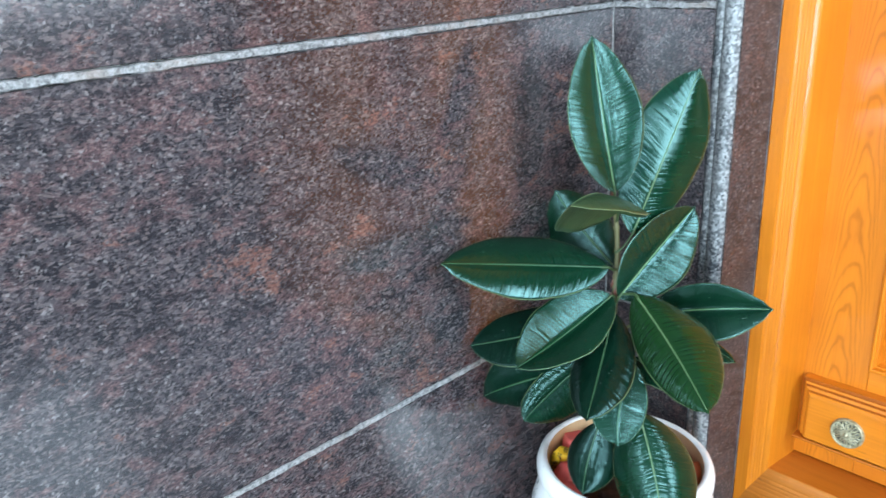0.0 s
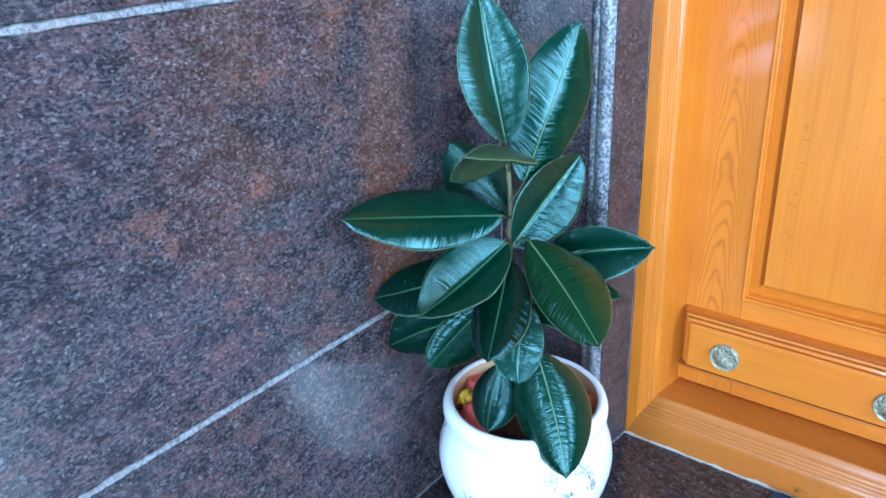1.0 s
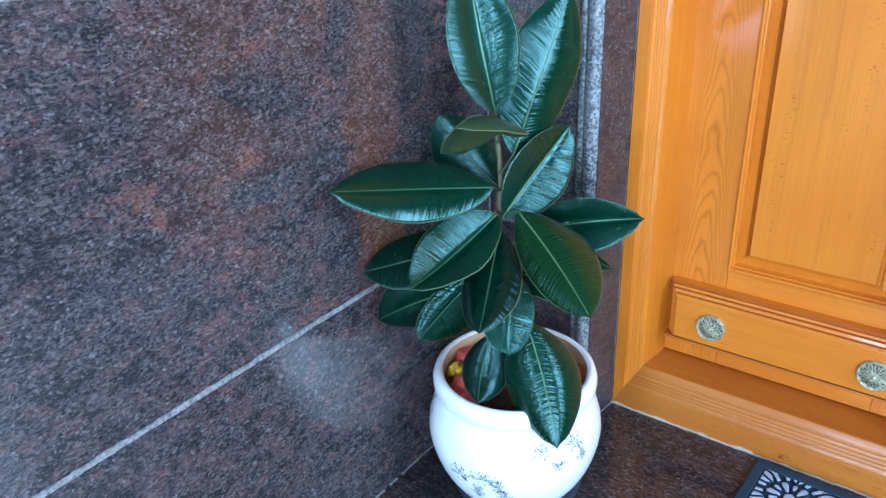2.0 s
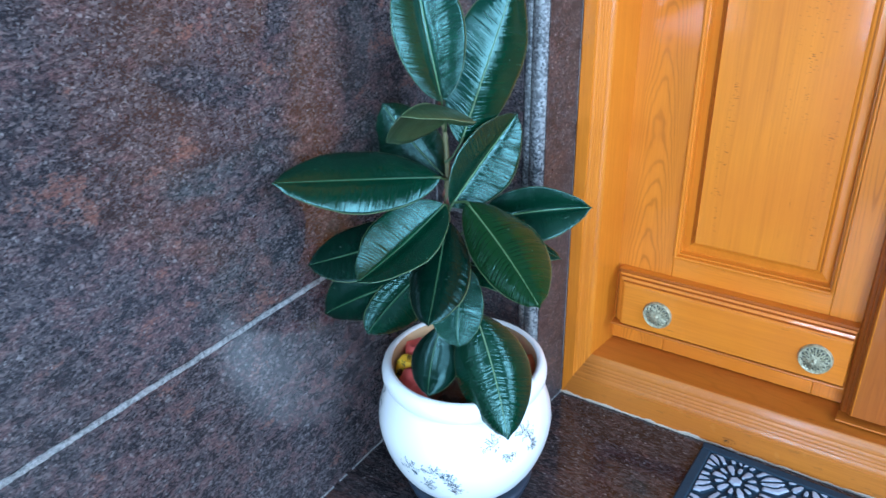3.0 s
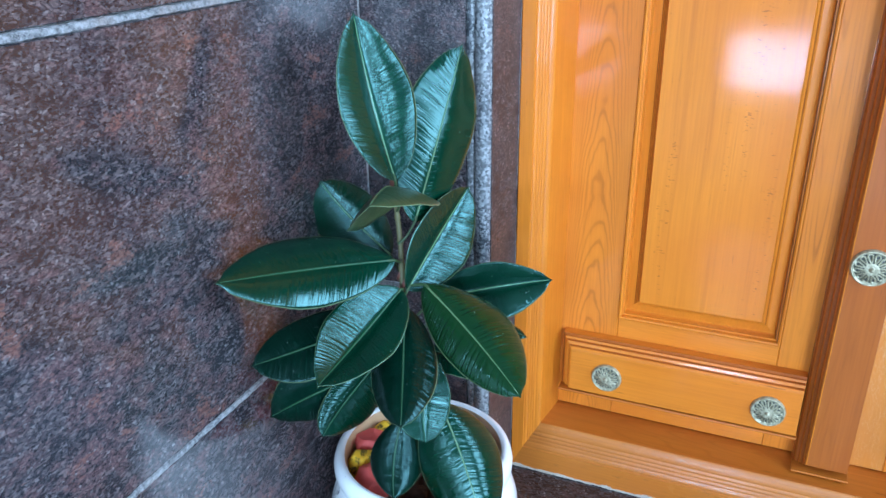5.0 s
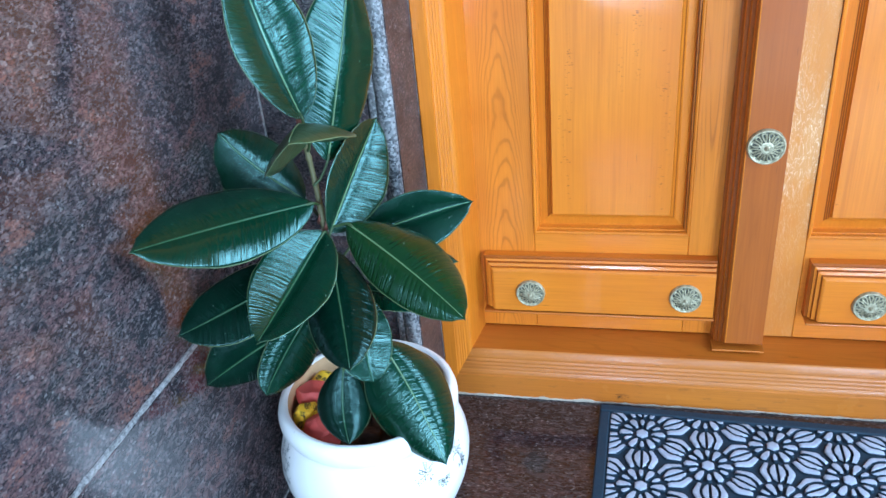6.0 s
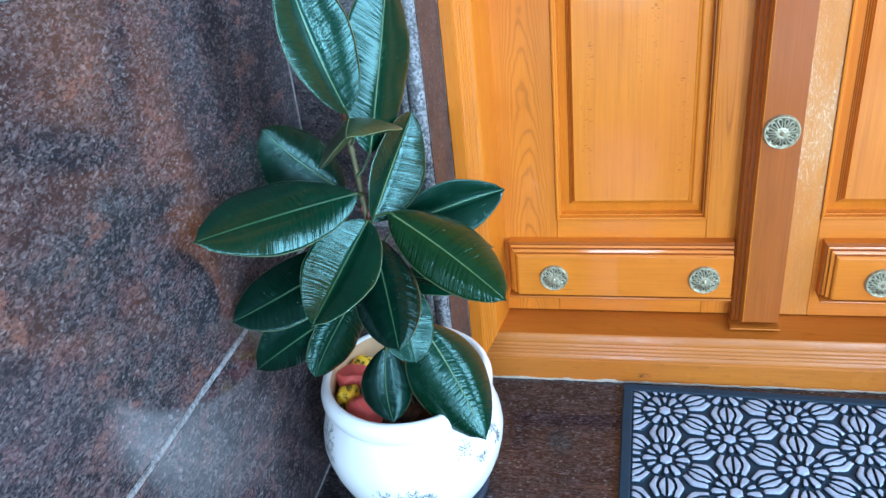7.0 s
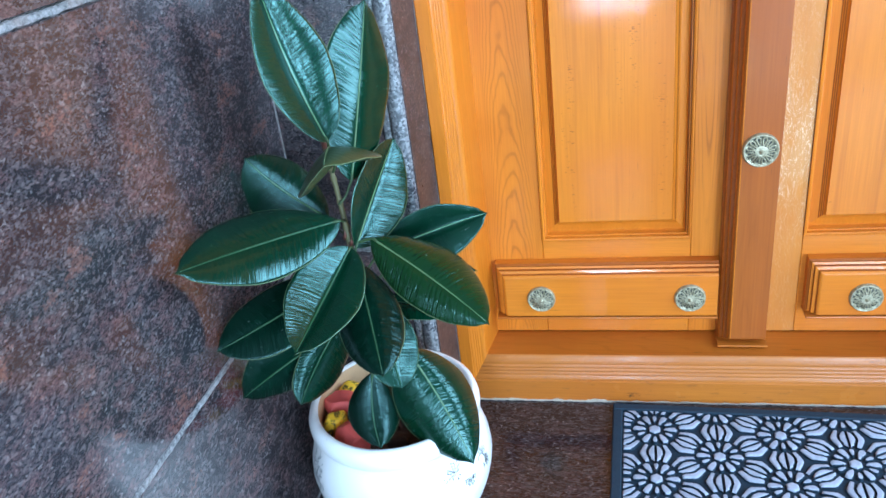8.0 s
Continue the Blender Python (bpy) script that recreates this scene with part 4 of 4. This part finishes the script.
for a, z, sz, ln, sd, mt, bl, st in ((176, 0.137, 0.026, 1.8, 1, MOTIF, True, False), (-168, 0.144, 0.025, 1.5, 2, MOTIF, False, False), (-160, 0.132, 0.021, 0.9, 3, MOTIF, False, True),
                                     (-176, 0.112, 0.020, 0.2, 4, MOTIF, False, False), (-158, 0.112, 0.018, 0.3, 5, MOTIF_GREY, False, False),
                                     (-130, 0.204, 0.019, 2.0, 6, MOTIF_GREY, False, False), (-120, 0.184, 0.016, -1.7, 7, MOTIF_GREY, False, False), (-107, 0.204, 0.021, 1.2, 8, MOTIF_GREY, False, True),
                                     (-103, 0.180, 0.015, 0.2, 9, MOTIF_GREY, False, False), (124, 0.200, 0.030, 1.6, 10, MOTIF, False, False), (128, 0.176, 0.025, 1.4, 11, MOTIF, False, False),
                                     (60, 0.15, 0.030, 1.4, 12, MOTIF, True, False), (-30, 0.15, 0.030, 1.4, 13, MOTIF, True, False)):
    sprig(radians(a), z, sz, ln, sd, mt, bl, st)

bm = bmesh.new()
rows = []
for i in range(9):
    rows.append([bm.verts.new((POT[0] + 0.139 * i / 8 * math.cos(2 * math.pi * k / 36), POT[1] + 0.139 * i / 8 * math.sin(2 * math.pi * k / 36),
                               0.222 + 0.012 * noise.noise(Vector((i * 0.6, k * 0.5, 1.0))) + 0.012 * (1 - i / 8))) for k in range(36)])
for a, b in zip(rows, rows[1:]):
    for k in range(36):
        bm.faces.new((a[k], a[(k + 1) % 36], b[(k + 1) % 36], b[k]))
soil = tagged(part("soil", bm, SOIL, None, "", True), "dark brown potting soil filling the white planter", "soil", kind="stuff")


def pebble(x, y, z, size, mat, label, seed, squash=(1, 1, 0.75)):
    rnd = random.Random(seed)
    bm = bmesh.new()
    bmesh.ops.create_icosphere(bm, subdivisions=3, radius=1.0)
    off = Vector((rnd.uniform(0, 50), rnd.uniform(0, 50), rnd.uniform(0, 50)))
    cuts = [(Vector((rnd.gauss(0, 1), rnd.gauss(0, 1), rnd.gauss(0, 1))).normalized(), rnd.uniform(0.70, 0.92)) for _ in range(11)]
    for v in bm.verts:
        d = v.co.normalized()
        p = d * (1.06 + 0.30 * noise.noise(d * 1.3 + off) + 0.03 * noise.noise(d * 7 + off))
        for n, h in cuts:     # broken flat faces
            over = p.dot(n) - h
            if over > 0:
                p = p - n * (over * 0.9)
        v.co = Vector((p.x * squash[0], p.y * squash[1], p.z * squash[2])) * size
    ob = part("pebble", bm, mat)
    ob.location = (x, y, z)
    ob.rotation_euler = (rnd.uniform(-0.4, 0.4), rnd.uniform(-0.4, 0.4), rnd.uniform(0, 6.28))
    return tagged(ob, label, "pebble", "pebbles in the planter")


RED, YEL = "matte red painted pebble on the soil in the planter", "yellow painted pebble with dark scuffs in the planter"
pebble(1.108, 0.808, 0.260, 0.032, RED_STONE, RED, 1)
pebble(1.060, 0.806, 0.258, 0.024, YELLOW_STONE, YEL, 2, (1, 0.8, 1.1))
pebble(1.030, 0.768, 0.252, 0.032, RED_STONE, RED, 3)
pebble(1.145, 0.798, 0.262, 0.022, YELLOW_STONE, YEL, 4)
pebble(1.168, 0.618, 0.250, 0.026, ORANGE_STONE, "dull orange-red painted pebble on the soil", 5)
pebble(1.195, 0.665, 0.248, 0.024, RED_STONE, RED, 6)
pebble(1.075, 0.778, 0.243, 0.020, SOIL, "dark brown lump of earth among the pebbles", 7)
pebble(1.035, 0.690, 0.243, 0.020, SOIL, "dark brown lump of earth among the pebbles", 12)
pebble(1.080, 0.630, 0.243, 0.022, ORANGE_STONE, "dull orange-red painted pebble on the soil", 9)
pebble(1.200, 0.745, 0.246, 0.026, RED_STONE, RED, 10)

# ---------------------------------------------------------------- rubber plant
plant = thing("rubber_plant", (1.10, 0.735, 0.235), "rubber plant with large glossy dark green leaves in the white planter", "plant")
STEM_LINE = [(1.100, 0.735, 0.225), (1.095, 0.732, 0.34), (1.088, 0.728, 0.47), (1.080, 0.724, 0.585), (1.098, 0.733, 0.645), (1.098, 0.737, 0.70), (1.083, 0.735, 0.752)]


def curve_points(pts, n):
    """Catmull-Rom through pts."""
    P = [Vector(p) for p in pts]
    P = [2 * P[0] - P[1]] + P + [2 * P[-1] - P[-2]]
    out = []
    for i in range(1, len(P) - 2):
        for k in range(n):
            t = k / n
            a, b, c, d = P[i - 1], P[i], P[i + 1], P[i + 2]
            out.append(0.5 * ((2 * b) + (c - a) * t + (2 * a - 5 * b + 4 * c - d) * t * t + (3 * b - a - 3 * c + d) * t ** 3))
    out.append(P[-2])
    return out


sp = curve_points(STEM_LINE, 10)
keep(part("stem", tube(sp, [0.0058 - 0.0024 * i / (len(sp) - 1) + (0.0012 if i % 7 == 0 else 0) for i in range(len(sp))], 10), STEM, None, "greenish-brown ringed stem", True), plant)
keep(part("bud", tube([(1.083, 0.735, 0.748), (1.090, 0.737, 0.775), (1.097, 0.738, 0.800)], [0.0042, 0.0032, 0.0006], 8), STEM_RED, None, "reddish pointed leaf bud", True), plant)
for p in ((1.079, 0.722, 0.592), (1.086, 0.733, 0.60), (1.074, 0.728, 0.583)):
    q = Vector(p)
    keep(part("stipule", tube([q, q + Vector((-0.006, -0.004, 0.008)), q + Vector((-0.008, -0.006, 0.018))], [0.0035, 0.0026, 0.0004], 6), STEM_RED, None, "reddish dry stipule", True), plant)


def stem_at(z):
    return min(sp, key=lambda p: abs(p.z - z))


def leaf(base, mid, tip, edge_1, edge_2, joint=None, mat=None, rib=None, seed=0, bulge=0.006, curl=0.0, trough=0.0):
    """A leaf whose midrib runs base - mid - tip; edge_1 and edge_2 are its margins at the middle."""
    B, M, T, E1, E2 = map(Vector, (base, mid, tip, edge_1, edge_2))
    rnd = random.Random(seed)
    C = 2 * M - 0.5 * (B + T)
    axis = (T - B).normalized()
    s1, s2 = E1 - M, E2 - M
    s1, s2 = s1 - axis * s1.dot(axis) * 0.8, s2 - axis * s2.dot(axis) * 0.8
    up = s2.cross(axis).normalized()
    if up.dot(Vector((-0.6, -0.4, 0.7))) < 0:
        up = -up
    if curl:
        flat_up = (s2 - s1).cross(axis).normalized()
        up = flat_up if flat_up.dot(up) > 0 else -flat_up
    s1, s2 = s1 + up * trough, s2 + up * trough
    nu, nv = 40, 9
    ph = [rnd.uniform(0, 6.28) for _ in range(4)]

    def spine(u):
        return B * (1 - u) ** 2 + C * 2 * u * (1 - u) + T * u * u

    def width(u):
        w = math.sin(math.pi * min(1, u) ** 0.93) ** (0.64 + 0.12 * u * u)
        if u > 0.93:
            q = (1 - u) / 0.07
            w = min(w, 0.30 * q ** 1.5 + 0.02 * q)
        if u < 0.03:
            w = max(w, 0.05)
        return w

    def point(u, v):
        s = s2 if v > 0 else s1
        a = abs(v)
        w = width(u)
        drop = up * s.dot(up)
        p = spine(u) + (s - drop) * (a * w) + drop * (w * ((1 - curl) * a + curl * a ** 2.6))
        p += up * (bulge * (1 - 0.7 * curl) * math.sin(math.pi * a ** 0.8) * w)
        p += up * (0.0018 * a * a * w * math.sin(u * 13 + ph[0 if v > 0 else 1]) + 0.0004 * a * math.sin(u * 41 + ph[2]) * w)
        return p

    bm = bmesh.new()
    uvl = bm.loops.layers.uv.new("UVMap")
    us = [0.0] + [0.012 + 0.9 * (i / (nu - 6)) for i in range(nu - 5)] + [0.935, 0.955, 0.97, 0.985, 1.0]
    vs = [(-1 + 2 * j / (2 * nv)) for j in range(2 * nv + 1)]
    vs = [math.copysign(abs(v) ** 0.8, v) if v else 0.0 for v in vs]
    thick = 0.0007
    sheets = []
    for sgn in (1, -1):
        sheets.append([[bm.verts.new(point(u, v) + up * (sgn * thick * 0.5)) for v in vs] for u in us])
    def quad(vv, uvs, under=0):
        f = bm.faces.new(vv)
        f.material_index = under
        for lp, c in zip(f.loops, uvs):
            lp[uvl].uv = c
    for k, S in enumerate(sheets):
        for i in range(len(us) - 1):
            for j in range(len(vs) - 1):
                vv = [S[i][j], S[i][j + 1], S[i + 1][j + 1], S[i + 1][j]]
                uu = [(us[a], 0.5 + 0.5 * vs[b]) for a, b in ((i, j), (i, j + 1), (i + 1, j + 1), (i + 1, j))]
                quad(vv, uu, k)
    for j in (0, len(vs) - 1):
        for i in range(len(us) - 1):
            e = 0.5 + 0.5 * vs[j]
            quad([sheets[0][i][j], sheets[0][i + 1][j], sheets[1][i + 1][j], sheets[1][i][j]], [(us[i], e), (us[i + 1], e), (us[i + 1], e), (us[i], e)])
    blade = keep(two_tone(part("leaf", bm, mat or LEAF, None, "", True), LEAF_YOUNG if mat is LEAF_YOUNG else LEAF_UNDER), plant)
    # midrib, raised a little above the blade, running back into the petiole
    js = Vector(joint) if joint else stem_at(B.z - 0.01)
    n = 14
    line = [point(0.97 * i / n, 0.0) + up * 0.0006 for i in range(n + 1)]
    part("midrib", tube(line, [0.00125 * (1 - 0.85 * i / n) + 0.0002 for i in range(n + 1)], 6), rib or MIDRIB_DARK, blade, "", True)
    out = (B - C).normalized() if (B - C).length > 1e-4 else -axis
    pet = curve_points([js, js * 0.45 + B * 0.55 + out * 0.004 + Vector((0, 0, -0.003)), B, B - out * 0.01], 5)
    part("petiole", tube(pet, [0.0021] * len(pet), 7), PETIOLE, blade, "", True)
    return blade


# upper pair, standing upright
leaf((1.071, 0.724, 0.762), (1.105, 0.772, 0.863), (1.099, 0.791, 0.982), (1.050, 0.801, 0.863), (1.149, 0.739, 0.870), (1.086, 0.735, 0.745), LEAF_RIBBED, MIDRIB, 1, 0.007, 0, 0.02)
leaf((1.105, 0.712, 0.688), (1.165, 0.695, 0.813), (1.232, 0.686, 0.925), (1.128, 0.741, 0.838), (1.229, 0.666, 0.800), (1.092, 0.734, 0.655), LEAF_SLEEK, MIDRIB, 2, 0.002, 0, 0)
# young arched leaf in front of the stem, showing its underside
leaf((1.078, 0.722, 0.728), (0.985, 0.690, 0.785), (0.876, 0.659, 0.801), (1.035, 0.638, 0.752), (0.928, 0.724, 0.738), (1.097, 0.737, 0.705), LEAF_YOUNG, MIDRIB, 3, 0.003, 0.3, 0)
leaf((1.076, 0.714, 0.590), (1.140, 0.692, 0.652), (1.212, 0.668, 0.714), (1.100, 0.708, 0.691), (1.172, 0.660, 0.617), None, LEAF_RIBBED, MIDRIB, 4, 0.003, 0, 0.012)
leaf((1.069, 0.730, 0.639), (0.976, 0.818, 0.650), (0.845, 0.870, 0.680), (1.020, 0.852, 0.677), (0.940, 0.794, 0.611), None, LEAF_SMOOTH, MIDRIB_DARK, 5, 0.005, 0.85, 0)
leaf((1.062, 0.718, 0.597), (0.978, 0.743, 0.554), (0.872, 0.750, 0.538), (0.965, 0.781, 0.595), (0.948, 0.688, 0.546), None, LEAF_RIBBED, MIDRIB_DARK, 6, 0.003, 0, 0)
leaf((1.080, 0.688, 0.602), (1.030, 0.592, 0.561), (0.977, 0.504, 0.516), (1.009, 0.622, 0.528), (1.102, 0.573, 0.566), None, LEAF_FRONT, MIDRIB, 7, 0.008, 0.85)
leaf((1.165, 0.712, 0.530), (1.190, 0.624, 0.556), (1.222, 0.532, 0.572), (1.178, 0.622, 0.607), (1.153, 0.603, 0.518), (1.084, 0.726, 0.52), LEAF_SMOOTH, MIDRIB, 8, 0.006, 0, 0)
leaf((1.060, 0.712, 0.572), (0.975, 0.675, 0.526), (0.897, 0.643, 0.484), (0.964, 0.721, 0.503), (0.999, 0.633, 0.512), None, LEAF_SHADED, MIDRIB_DARK, 9, 0.006, 0.85)
leaf((1.055, 0.672, 0.500), (1.010, 0.662, 0.442), (0.994, 0.652, 0.388), (0.970, 0.690, 0.430), (1.029, 0.627, 0.443), (1.088, 0.727, 0.47), LEAF_RIBBED, MIDRIB_DARK, 10, 0.006, 0.85, 0)
leaf((1.030, 0.709, 0.390), (1.000, 0.710, 0.335), (0.960, 0.692, 0.297), (0.998, 0.752, 0.318), (1.030, 0.674, 0.315), (1.092, 0.730, 0.40), LEAF_SHADED, MIDRIB_DARK, 11, 0.006, 0.85)
leaf((1.052, 0.655, 0.420), (1.018, 0.600, 0.342), (0.982, 0.553, 0.250), (1.017, 0.671, 0.307), (1.077, 0.557, 0.309), (1.092, 0.730, 0.41), LEAF, MIDRIB, 12, 0.008, 0.85, 0)
leaf((1.050, 0.735, 0.555), (0.978, 0.826, 0.524), (0.933, 0.903, 0.498), (1.004, 0.857, 0.551), (0.945, 0.804, 0.490), None, LEAF_SHADED, MIDRIB_DARK, 13, 0.006, 0.85, 0)
leaf((1.050, 0.745, 0.470), (0.980, 0.818, 0.446), (0.954, 0.897, 0.395), (0.977, 0.824, 0.511), (0.985, 0.835, 0.382), (1.088, 0.728, 0.47), LEAF_SHADED, MIDRIB_DARK, 14, 0.006, 0.85, 0)
leaf((1.066, 0.726, 0.510), (1.000, 0.778, 0.438), (0.945, 0.799, 0.392), (0.960, 0.817, 0.431), (1.050, 0.766, 0.380), None, LEAF, MIDRIB_DARK, 15, 0.008, 0.85)
leaf((1.168, 0.787, 0.597), (1.166, 0.857, 0.654), (1.148, 0.896, 0.715), (1.156, 0.910, 0.614), (1.205, 0.832, 0.675), (1.090, 0.728, 0.60), LEAF_RIBBED, MIDRIB, 16, 0.006, 0, 0)
leaf((1.095, 0.700, 0.480), (1.090, 0.650, 0.480), (1.060, 0.590, 0.475), (1.055, 0.640, 0.470), (1.125, 0.640, 0.485), (1.089, 0.728, 0.465), LEAF, MIDRIB_DARK, 17)
leaf((1.120, 0.690, 0.520), (1.135, 0.620, 0.525), (1.132, 0.543, 0.514), (1.105, 0.610, 0.515), (1.165, 0.615, 0.525), (1.087, 0.727, 0.50), LEAF, MIDRIB_DARK, 18)
